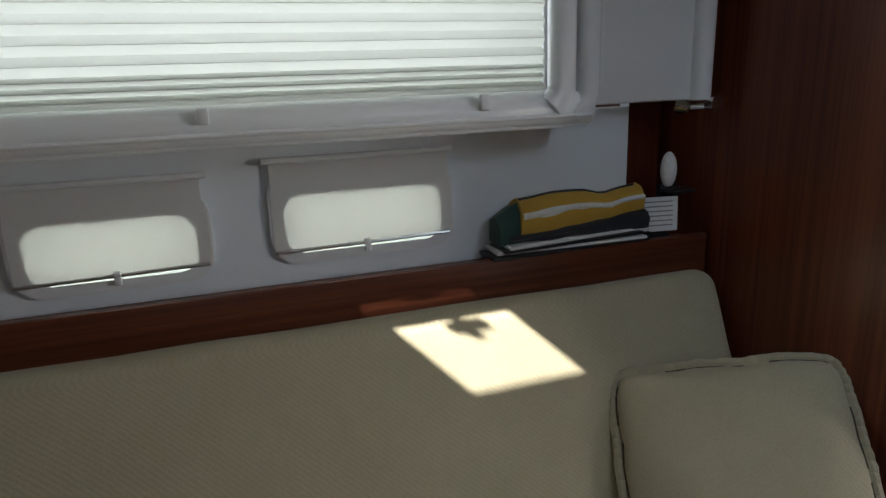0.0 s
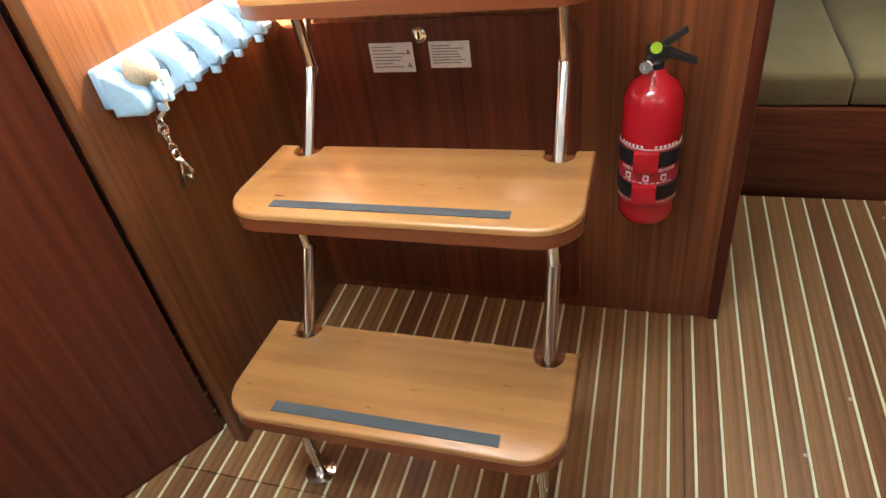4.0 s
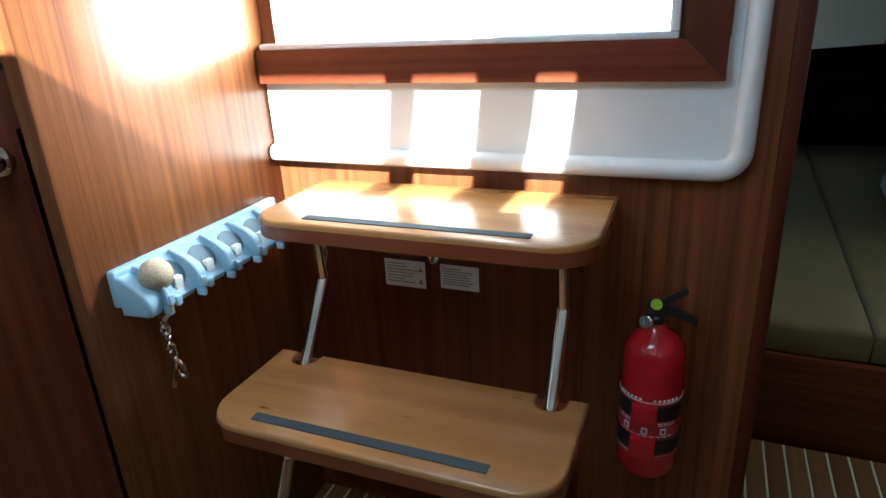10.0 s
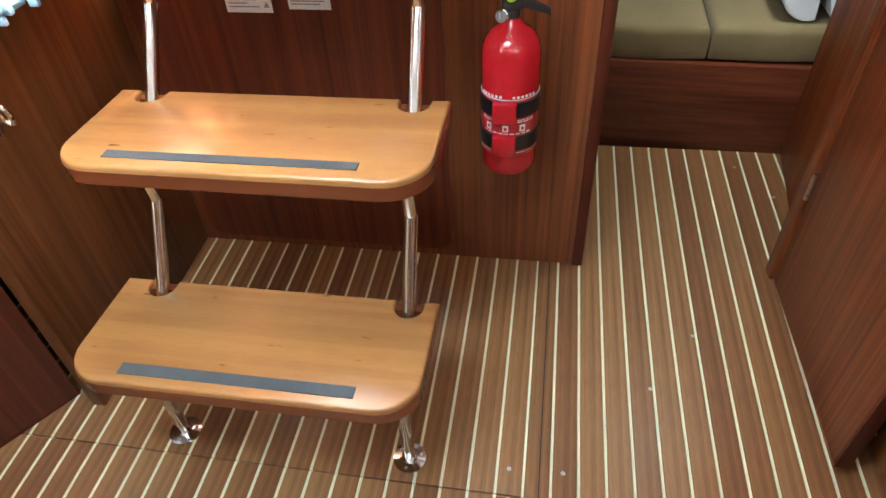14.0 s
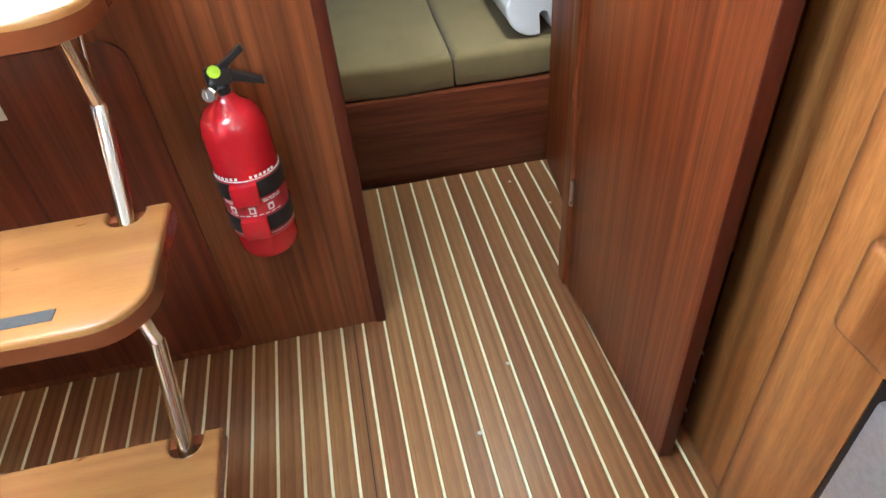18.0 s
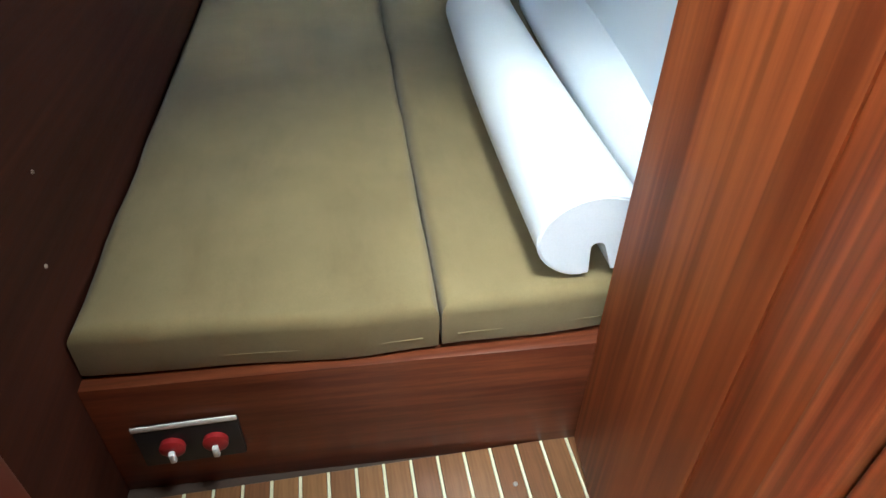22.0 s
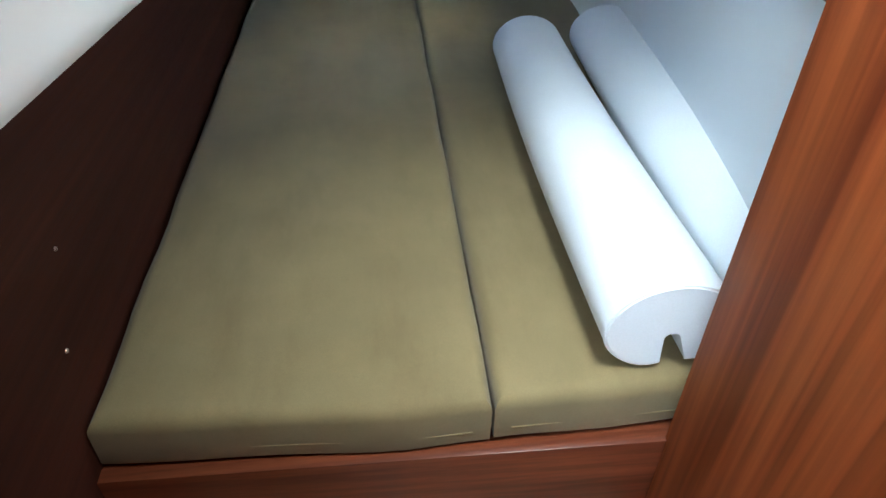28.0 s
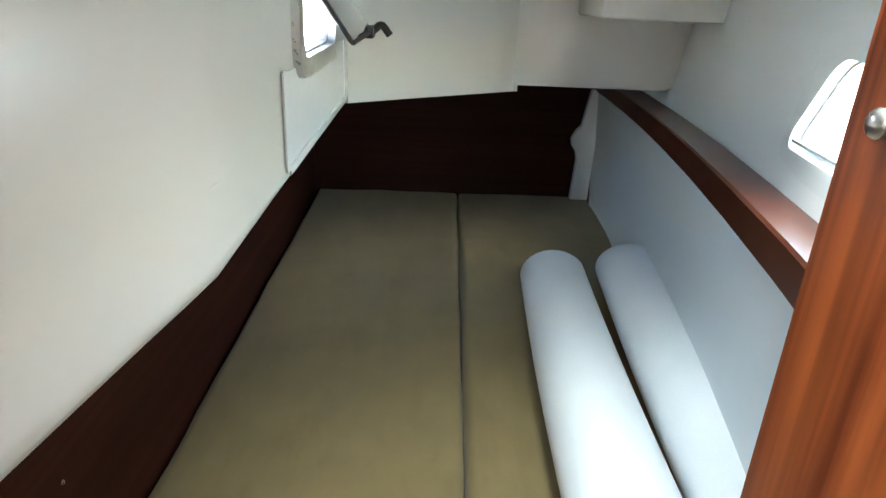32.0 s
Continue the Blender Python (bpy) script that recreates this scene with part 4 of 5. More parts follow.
part("gauge", lathe([(0.0, 0.0), (0.0135, 0.0), (0.0135, 0.012), (0.011, 0.014), (0.0, 0.0125)], (EX - 0.014, EY - 0.012, 0.708), 20, (-0.35, -1, 0.1)), CHROME, ext, "small round pressure gauge")
part("gauge_face", lathe([(0.0, 0.0), (0.0105, 0.0), (0.0105, 0.002), (0.0, 0.0022)], (EX - 0.0188, EY - 0.0258, 0.7094), 20, (-0.35, -1, 0.1)), INK, ext, "grey dial")
part("gauge_needle", box(EX - 0.0215, EX - 0.0200, EY - 0.0300, EY - 0.0278, 0.7060, 0.7170), PAPER, ext)
part("lever", prism([(EX - 0.012, 0.735), (EX + 0.012, 0.742), (EX + 0.070, 0.716), (EX + 0.072, 0.706), (EX + 0.01, 0.722), (EX - 0.012, 0.727)], EY - 0.008, EY + 0.008, "y", 0.002), BLACK, ext, "black carrying lever")
part("trigger", prism([(EX - 0.014, 0.742), (EX + 0.004, 0.746), (EX + 0.048, 0.776), (EX + 0.052, 0.766), (EX + 0.010, 0.735), (EX - 0.012, 0.735)], EY - 0.007, EY + 0.007, "y", 0.002), BLACK, ext, "black trigger lever")
part("safety_pin", lathe([(0.0, 0.0), (0.0105, 0.0), (0.0105, 0.004), (0.0, 0.005)], (EX - 0.002, EY - 0.0085, 0.741), 18, (0, -1, 0)), LIME, ext, "lime green safety seal")
part("bracket", box(EX - 0.02, EX + 0.02, EY + 0.045, -0.0075, 0.43, 0.60, 0.002), BLACK, ext, "black wall bracket")

ext.location.z -= 0.012

# ---------- toilet door ----------
head = thing("door_1", (-0.21, -0.74, -0.05), "closed dark mahogany toilet compartment door", "door", kind="structure")
leaf = part("leaf", slab_along((-0.3556, -0.9574), (-0.078, -0.538), 0.028, -0.026, 1.755), MAHOG, head)
dv = Vector((0.552, 0.834))
nv = Vector((0.834, -0.552))


def on_door(s, off, z):
    p = Vector((-0.352, -0.952)) + dv * s + nv * off
    return (p.x, p.y, z)


part("rose", lathe([(0.0, 0.0), (0.023, 0.0), (0.023, 0.006), (0.014, 0.011), (0.0, 0.011)], on_door(0.462, 0.0, 1.065), 20, (nv.x, nv.y, 0)), CHROME, leaf, "chrome door rose")
part("handle", tube(bent([on_door(0.462, 0.008, 1.065), on_door(0.462, 0.04, 1.065), on_door(0.412, 0.047, 1.053), on_door(0.378, 0.044, 1.047)], 0.012), [0.011] * 13 + [0.0095], 12), CHROME, leaf, "chrome lever handle")
part("strike_plate", box(-0.070, -0.036, -0.545, -0.536, 1.112, 1.20, 0.002), CHROME, head, "chrome strike plate")
part("plinth", slab_along((-0.352, -0.950), (-0.078, -0.536), 0.024, -0.055, -0.026), TRIMWOOD, head)

# ---------- open cabin door ----------
dr = thing("door_2", (1.545, -0.26, 0.0), "open mahogany cabin door with vertical grain", "door", kind="structure")
leaf2 = part("leaf", box(1.535, 1.562, -0.520, -0.010, -0.004, 1.74, 0.005, 3), DOORWOOD, dr)
part("edge_band", box(1.5345, 1.5625, -0.524, -0.5195, -0.004, 1.74, 0.002), TRIMWOOD, leaf2, "dark red edge band")
part("rose", prism(rounded(-0.442, -0.385, 1.015, 1.045, 0.014), 1.526, 1.535, "x", 0.002), CHROME, leaf2, "chrome handle plate")
part("handle", tube(bent([(1.53, -0.40, 1.03), (1.495, -0.40, 1.03), (1.49, -0.46, 1.028), (1.494, -0.50, 1.026)], 0.012), 0.009, 10), CHROME, leaf2, "chrome lever handle")
for z in (0.25, 1.5):
    part("hinge", tube([(1.532, -0.008, z), (1.532, -0.008, z + 0.07)], 0.006, 10), SATIN, dr)

# ---------- locker inside the cabin ----------
LA, LB, LC = (1.545, 0.032), (1.626, 0.172), (1.670, 0.548)
lk = thing("hanging_locker", (1.8, 0.3, 0.0), "mahogany locker with a raised fiddle at the cabin entry", "locker")
part("carcass", prism([LA, LB, LC, (2.03, 0.548), (2.03, 0.032)], 0.0, 1.322, "z", 0.002), LOCKERWOOD, lk)
ld = part("locker_door", prism([(1.6245, 0.190), (1.6645, 0.535), (1.6685, 0.535), (1.6285, 0.190)], 0.03, 1.314, "z", 0.0015), LOCKERWOOD, lk, "flat mahogany door")
part("knob", lathe([(0.0, 0.0), (0.006, 0.0), (0.006, 0.004), (0.0115, 0.006), (0.0125, 0.010), (0.0105, 0.014), (0.006, 0.016), (0.0, 0.0165)], (1.659, 0.482, 1.229), 24, (-1, 0.1, 0)), SATIN, ld, "satin steel push button")
part("top_board", prism([(1.55, 0.034), (1.632, 0.165), (1.672, 0.55), (2.04, 0.55), (2.04, 0.034)], 1.3225, 1.334, "z"), FIDDLEWOOD, lk)
part("fiddle", prism([(1.515, 0.034), (1.590, 0.160), (1.631, 0.512), (1.655, 0.512), (1.614, 0.150), (1.545, 0.034)], 1.329, 1.367, "z", 0.006, 3), FIDDLEWOOD, lk, "dark red raised fiddle")
part("fiddle", prism([(1.656, 1.334), (2.04, 1.334), (2.04, 1.380), (1.656, 1.372)], 0.488, 0.512, "y", 0.004, 3), FIDDLEWOOD, lk, "dark red raised fiddle")
# black strip that puts in the dark shade below the top board
part("shadow_gap", prism([(1.56, 0.036), (1.63, 0.175), (1.673, 0.545), (1.78, 0.545), (1.748, 0.036)], 1.317, 1.3225, "z"), BLACK, lk)
gl = thing("black_torch", (1.98, 0.50, 1.379), "small black torch lying on the locker fiddle", "torch")
part("barrel", tube([(1.975, 0.4995, 1.3935), (1.955, 0.500, 1.3935)], 0.0135, 18), BLACK, gl)
part("head", tube([(1.955, 0.500, 1.394), (1.948, 0.500, 1.3945), (1.926, 0.501, 1.3945)], [0.0135, 0.0155, 0.0155], 18), BLACK, gl)
part("clip", box(1.957, 1.974, 0.497, 0.502, 1.406, 1.409, 0.001), BLACK, gl)

# ---------- galley unit ----------
ga = thing("galley_unit", (1.9, -1.1, -0.145), "golden mahogany galley cabinet", "cabinet")
part("recessed_panel", box(1.628, 1.658, -0.604, -0.45, -0.045, 1.08, 0.004, 2), GALLEYWOOD, ga)
part("side_panel", box(1.658, 2.19, -0.48, -0.453, -0.035, 1.08), GALLEYWOOD, ga)
part("corner_post", prism([(1.633, -0.602), (1.562, -0.657), (1.556, -0.663), (1.5535, -0.672), (1.5535, -0.80), (1.662, -0.80), (1.662, -0.602)], -0.045, 1.08, "z", 0.003), GALLEYWOOD, ga, "angled golden corner post")
drawer = part("drawer_front", box(1.556, 1.66, -1.25, -0.803, 0.59, 1.06, 0.004), GALLEYWOOD, ga)
part("drawer_pull", box(1.527, 1.553, -1.25, -0.735, 0.605, 0.728, 0.012, 4), GALLEYWOOD, drawer, "thick rounded wooden pull")
part("latch", box(1.533, 1.550, -0.778, -0.750, 0.726, 0.744, 0.004), WHITEPLASTIC, drawer, "white latch")
part("carcass", box(1.66, 2.19, -3.0, -0.522, -0.145, 1.06), GALLEYWOOD, ga)
part("front_panel", box(1.556, 1.658, -3.0, -1.255, -0.145, 1.06, 0.003), GALLEYWOOD, ga)
fr = thing("fridge", (1.56, -1.02, 0.03), "grey steel fridge front with a black seal in the galley cabinet", "fridge")
part("seal", box(1.550, 1.656, -1.25, -0.803, 0.03, 0.585, 0.002), BLACK, fr, "black rubber seal")
part("door", box(1.534, 1.552, -1.243, -0.818, 0.04, 0.575, 0.006), STEEL, fr, "brushed grey door")
wt = lone("galley_worktop", prism([(1.603, -0.445), (1.603, -0.585), (1.535, -0.645), (1.535, -3.0), (2.19, -3.0), (2.19, -0.445)], 1.085, 1.11, "z", 0.004), GEL, "white worktop on the galley cabinet", "worktop")


# ---------- berth ----------
berth = thing("berth_base", (1.35, 0.55, 0.0), "mahogany front and deck of the berth", "berth")
part("front_board", prism([(0.786, 0.577), (1.66, 0.541), (1.82, 0.541), (1.82, 0.566), (1.66, 0.566), (0.786, 0.602)], 0.0, 0.300, "z", 0.002), MAHOG_X, berth)
part("deck", prism([(0.786, 0.602), (1.66, 0.567), (2.1, 0.567), (2.1, 2.995), (0.786, 2.995)], 0.27, 0.296), MAHOG_X, berth)


def seam_x(y):
    return 1.388 + 0.040 * (y - 0.57)


def cushion(xl, xr, y0, y1, z0, z1, r, seed, cols=14, rows=26):
    """A flat mattress with rolled edges; xl and xr give its sides at each y."""
    bm = bmesh.new()
    prof = [(r * (1 - math.cos(radians(90 - 15 * k))), z0 + 0.5 * r * (1 - math.sin(radians(90 - 15 * k)))) for k in range(7)]
    prof += [(r * (1 - math.cos(radians(15 * k))), z1 - r * (1 - math.sin(radians(15 * k)))) for k in range(7)]
    def outline(inset):
        pts = []
        n = rows
        a, b = y0 + inset, y1 - inset
        for k in range(n):
            y = a + (b - a) * k / n
            pts.append((xr(y) - inset, y))
        for k in range(cols):
            f = k / cols
            pts.append((xr(b) - inset + (xl(b) + inset - xr(b) + inset) * f, b))
        for k in range(n):
            y = b + (a - b) * k / n
            pts.append((xl(y) + inset, y))
        for k in range(cols):
            f = k / cols
            pts.append((xl(a) + inset + (xr(a) - inset - xl(a) - inset) * f, a))
        return pts
    rings = [[bm.verts.new((x, y, z)) for x, y in outline(ins)] for ins, z in prof]
    m = len(rings[0])
    for a, b in zip(rings, rings[1:]):
        for i in range(m):
            bm.faces.new((a[i], a[(i + 1) % m], b[(i + 1) % m], b[i]))
    bm.faces.new(rings[0])
    inner = rings[-1]
    grid = []
    ins = prof[-1][0]
    for j in range(rows + 1):
        row = []
        for i in range(cols + 1):
            if j == 0:
                row.append(inner[(2 * rows + cols + i) % m])
            elif j == rows:
                row.append(inner[rows + cols - i])
            elif i == cols:
                row.append(inner[j])
            elif i == 0:
                row.append(inner[rows + cols + rows - j])
            else:
                y = y0 + ins + (y1 - y0 - 2 * ins) * j / rows
                x = xl(y) + ins + (xr(y) - xl(y) - 2 * ins) * i / cols
                row.append(bm.verts.new((x, y, z1 + 0.006 * math.sin(math.pi * i / cols) * math.sin(math.pi * j / rows))))
        grid.append(row)
    for j in range(rows):
        for i in range(cols):
            f = [grid[j][i], grid[j][i + 1], grid[j + 1][i + 1], grid[j + 1][i]]
            if len(set(f)) == 4:
                try:
                    bm.faces.new(f)
                except ValueError:
                    pass
    bmesh.ops.recalc_face_normals(bm, faces=bm.faces)
    puff(bm, 0.005, 5.0, seed)
    return bm


for xl, xr, y0, seed, label in ((lambda y: 0.79 + 0.004 * (y - 0.57), lambda y: seam_x(y) - 0.0015, 0.572, 1.0, "wide olive-beige berth mattress"),
                                (lambda y: seam_x(y) + 0.0015, lambda y: rail_x(y) + 0.036, 0.574, 5.0, "narrow olive-beige berth mattress beside the hull")):
    mt = thing("mattress", ((xl(1.7) + xr(1.7)) / 2, 1.7, 0.297), label, "mattress", "berth mattresses")
    pad = cushion(xl, xr, y0, 2.99, 0.297, 0.402, 0.026, seed)
    for v in pad.verts:
        v.co.y += max(0.0, 1.25 - v.co.x) * 0.075 * max(0.0, 1 - (v.co.y - y0) / 0.4)
    part("cover", pad, OLIVE, mt)
    part("front_seam", tube([(xl(y0) + 0.03 + (xr(y0) - xl(y0) - 0.06) * k / 12, y0 + 0.0008 + max(0.0, 1.25 - xl(y0) - (xr(y0) - xl(y0)) * k / 12) * 0.075, 0.332) for k in range(13)], 0.0011, 6), OLIVE, mt, "stitched seam along the front edge")



def bolster(p, q, r, slit, seed, label, wide=1.0):
    """A rolled lee cloth: a long roll with flat ends, a piped rim and a round-bottomed groove along its underside."""
    p, q = Vector(p), Vector(q)
    d = (q - p).normalized()
    side = d.cross(Vector((0, 0, 1))).normalized()
    up = side.cross(d)
    root = thing("bolster", p - Vector((0, 0, r)), label, "bolster", "white rolls on the berth")
    bm = bmesh.new()
    rings, n, m = [], 40, 26
    gap = radians(13)
    down = radians(slit)

    def ringpts(c, rr, j):
        out = []
        for k in range(n):
            a = radians(slit) + gap + (2 * math.pi - 2 * gap) * k / (n - 1)
            w = 1 + 0.02 * noise.noise(Vector((j * 0.35 + seed, math.cos(a), math.sin(a))))
            off = math.degrees(min(a - radians(slit), radians(slit) + 2 * math.pi - a))
            w *= 1 - 0.16 * math.exp(-(off / 20.0) ** 2)
            out.append(c + (side * math.cos(a) * wide + up * math.sin(a) * 0.97) * rr * w)
        for k in range(9):
            a = radians(-90 - 22.5 * k)
            u, v = 0.26 + 0.13 * math.cos(a), 0.13 * math.sin(a)
            out.append(c + (side * (math.cos(down) * u - math.sin(down) * v) * wide + up * (math.sin(down) * u + math.cos(down) * v) * 0.97) * rr)
        return out

    L = (q - p).length
    for t, rr in [(0.0, r * 0.955), (0.004, r * 0.985), (0.010, r)] + [(L * k / m, r) for k in range(1, m)] + [(L - 0.012, r), (L - 0.004, r * 0.97), (L, r * 0.93)]:
        rings.append([bm.verts.new(v) for v in ringpts(p + d * t - side * 0.010 * math.sin(math.pi * t / L), rr, t * 3)])
    k2 = n + 9
    for a, b in zip(rings, rings[1:]):
        for i in range(k2):
            bm.faces.new((a[i], a[(i + 1) % k2], b[(i + 1) % k2], b[i]))
    for rg in (rings[0], rings[-1]):
        bm.faces.new(rg)
    bmesh.ops.recalc_face_normals(bm, faces=bm.faces)
    part("roll", bm, WHITECLOTH, root)
    part("end_piping", tube([v + d * 0.004 for v in ringpts(p, r * 0.985, 0.0)[:n]], 0.0028, 6), WHITECLOTH, root, "white piped seam")
    return root


bolster((1.661, 0.605, 0.489), (1.732, 1.845, 0.487), 0.087, -80, 0.0, "white rolled vinyl lee cloth on the mattress", 1.19)
bolster((1.892, 0.66, 0.485), (2.006, 1.93, 0.483), 0.087, -75, 7.0, "white rolled vinyl lee cloth against the hull lining", 1.24)

# switches on the berth front
sw = thing("battery_switch_panel", (0.94, 0.566, 0.09), "black panel with two red battery switches on the berth front", "switch panel")
part("plate", box(0.845, 1.022, 0.558, 0.572, 0.098, 0.202, 0.004), BLACK, sw)
part("label_strip", box(0.845, 1.022, 0.5565, 0.560, 0.200, 0.212, 0.001), PAPER, sw, "white label strip")
for x in (0.903, 0.977):
    k = part("switch_knob", lathe([(0.0, 0.0), (0.022, 0.0), (0.022, 0.010), (0.016, 0.014), (0.0, 0.014)], (x, 0.558, 0.152), 20, (0, -1, 0)), REDKNOB, sw, "red battery switch")
    part("key", box(x - 0.0055, x + 0.0055, 0.534, 0.545, 0.130, 0.155, 0.003), WHITEPLASTIC, k, "white switch key")

# screw plugs on the dark side wall
for y, z in ((0.74, 0.62), (0.66, 0.50)):
    lone("screw_cap", lathe([(0.0, 0.0), (0.004, 0.0), (0.003, 0.002), (0.0, 0.0024)], (0.785, y, z), 10, (1, 0, 0)), SATIN, "small pale screw cap on the dark wall", "screw cap", "screw caps")

# port in the cockpit side, open on its arm
port = thing("window_1", (1.1, 1.25, 1.16), "open hinged port in the cockpit side", "window", kind="structure")
part("frame", frame_ring(rounded(1.03, 1.475, 1.168, 1.358, 0.05), rounded(1.065, 1.44, 1.20, 1.325, 0.035), 1.087, 1.104, "x"), SATIN, port, "grey metal port frame")
part("reveal", frame_ring(rounded(1.063, 1.442, 1.198, 1.327, 0.036), rounded(1.069, 1.436, 1.204, 1.321, 0.032), 1.05, 1.087, "x"), SATIN, port)
pane = part("open_pane", solid([(1.104, 1.075, 1.335), (1.104, 1.44, 1.335), (1.178, 1.44, 1.226), (1.178, 1.075, 1.226), (1.107, 1.075, 1.338), (1.107, 1.44, 1.338), (1.181, 1.44, 1.229), (1.181, 1.075, 1.229)],
                              [(3, 2, 1, 0), (4, 5, 6, 7), (0, 1, 5, 4), (1, 2, 6, 5), (2, 3, 7, 6), (3, 0, 4, 7)]), SMOKE, port, "smoked acrylic pane swung inwards")
part("pane_edge", tube(bent([(1.105, 1.075, 1.335), (1.179, 1.075, 1.227), (1.181, 1.44, 1.227)], 0.012), 0.0045, 8), BLACK, port, "black pane seal")
part("catch", merged(box(1.17, 1.19, 1.38, 1.43, 1.215, 1.24, 0.004), tube(bent([(1.182, 1.40, 1.225), (1.205, 1.405, 1.245), (1.222, 1.41, 1.222)], 0.01), 0.008, 8)), BLACK, pane, "black catch")
part("hinge", box(1.09, 1.116, 1.13, 1.38, 1.340, 1.354, 0.003), BLACK, port)

# hull window of the cabin, with raked rounded ends
def window_outline(y0, y1, z0, z1, r):
    return [(y - 0.50 * (z - 1.065) * (y - 0.63) / 0.56, z) for y, z in rounded(y0, y1, z0, z1, r, 8)]


def hull_ring(outer, inner, d0, d1):
    bm = bmesh.new()
    rows = [[bm.verts.new((hull_x(y, z) + d, y, z)) for y, z in ring] for ring, d in ((outer, d0 + 0.006), (outer, d1), (inner, d1), (inner, d0))]
    k = len(outer)
    for r in range(4):
        for i in range(k):
            bm.faces.new((rows[r][i], rows[r][(i + 1) % k], rows[(r + 1) % 4][(i + 1) % k], rows[(r + 1) % 4][i]))
    bmesh.ops.recalc_face_normals(bm, faces=bm.faces)
    return bm


hw = thing("window_2", (1.98, 0.93, 1.04), "oblong hull window with rounded ends over the berth rail", "window", kind="structure")
part("frame", hull_ring(rounded(0.60, 1.262, 1.012, 1.280, 0.055, 8), window_outline(0.655, 1.205, 1.062, 1.236, 0.042), -0.003, 0.032), GEL, hw, "white moulded window frame")
part("seal", hull_ring(window_outline(0.652, 1.208, 1.059, 1.239, 0.043), window_outline(0.661, 1.199, 1.068, 1.230, 0.038), 0.022, 0.030), WHITEPLASTIC, hw, "thin white seal")
pane_bm = bmesh.new()
pane_bm.faces.new([pane_bm.verts.new((hull_x(y, z) + 0.0265, y, z)) for y, z in window_outline(0.656, 1.204, 1.063, 1.235, 0.040)])
p2 = part("pane", pane_bm, CLEAR, hw)
p2.visible_shadow = False
part("stay", tube([(hull_x(y, 1.075) + 0.006, y, 1.075) for y in (0.66, 0.8, 0.95, 1.1, 1.195)], 0.0035, 8), SATIN, hw, "thin metal stay bar")

br = thing("hull_bracket", (2.04, 2.93, 0.402), "white scalloped bracket at the end of the rail", "bracket")
part("plate", prism([(2.035, 0.40), (2.045, 0.60), (2.035, 0.64), (2.015, 0.665), (2.01, 0.70), (2.03, 0.74), (2.05, 0.76), (2.065, 0.85), (2.08, 0.93), (2.13, 0.93), (2.12, 0.40)], 2.93, 2.97, "y", 0.004), GEL, br)

# ---------- settee ----------
settee = thing("settee", (-0.6, -1.9, -0.15), "beige upholstered settee on a mahogany base", "settee")
part("front_board", box(-0.33, -0.30, -3.2, -1.0, -0.155, 0.33, 0.003), MAHOG_Y, settee)
part("deck", box(-0.96, -0.33, -3.2, -1.02, 0.30, 0.329), MAHOG_Y, settee)


def soft_box(x0, x1, y0, y1, z0, z1, r, amount, seed, n=(6, 16, 5)):
    bm = box(x0, x1, y0, y1, z0, z1, r, 6)
    cut_grid(bm, n)
    return puff(bm, amount, 4.0, seed)


seatb = soft_box(-0.80, -0.088, -3.1, -1.005, 0.31, 0.475, 0.075, 0.008, 3.0, (10, 40, 4))
for v in seatb.verts:
    if v.co.y > -1.19 and v.co.x > -0.45:
        v.co.x -= 0.09 * ((v.co.y + 1.19) / 0.185) ** 2 * min(1.0, (v.co.x + 0.45) / 0.2)
part("seat_cushion", seatb, BEIGE, settee, "beige seat cushion with soft rounded edges")
backb = soft_box(-0.13, 0.0, -3.1, -1.008, 0.0, 0.577, 0.055, 0.006, 9.0, (3, 24, 6))
bmesh.ops.transform(backb, matrix=Matrix.Translation((-0.585, 0, 0.450)) @ Matrix.Rotation(radians(-25), 4, "Y"), verts=backb.verts)
part("back_cushion", backb, BEIGE, settee, "beige backrest cushion")

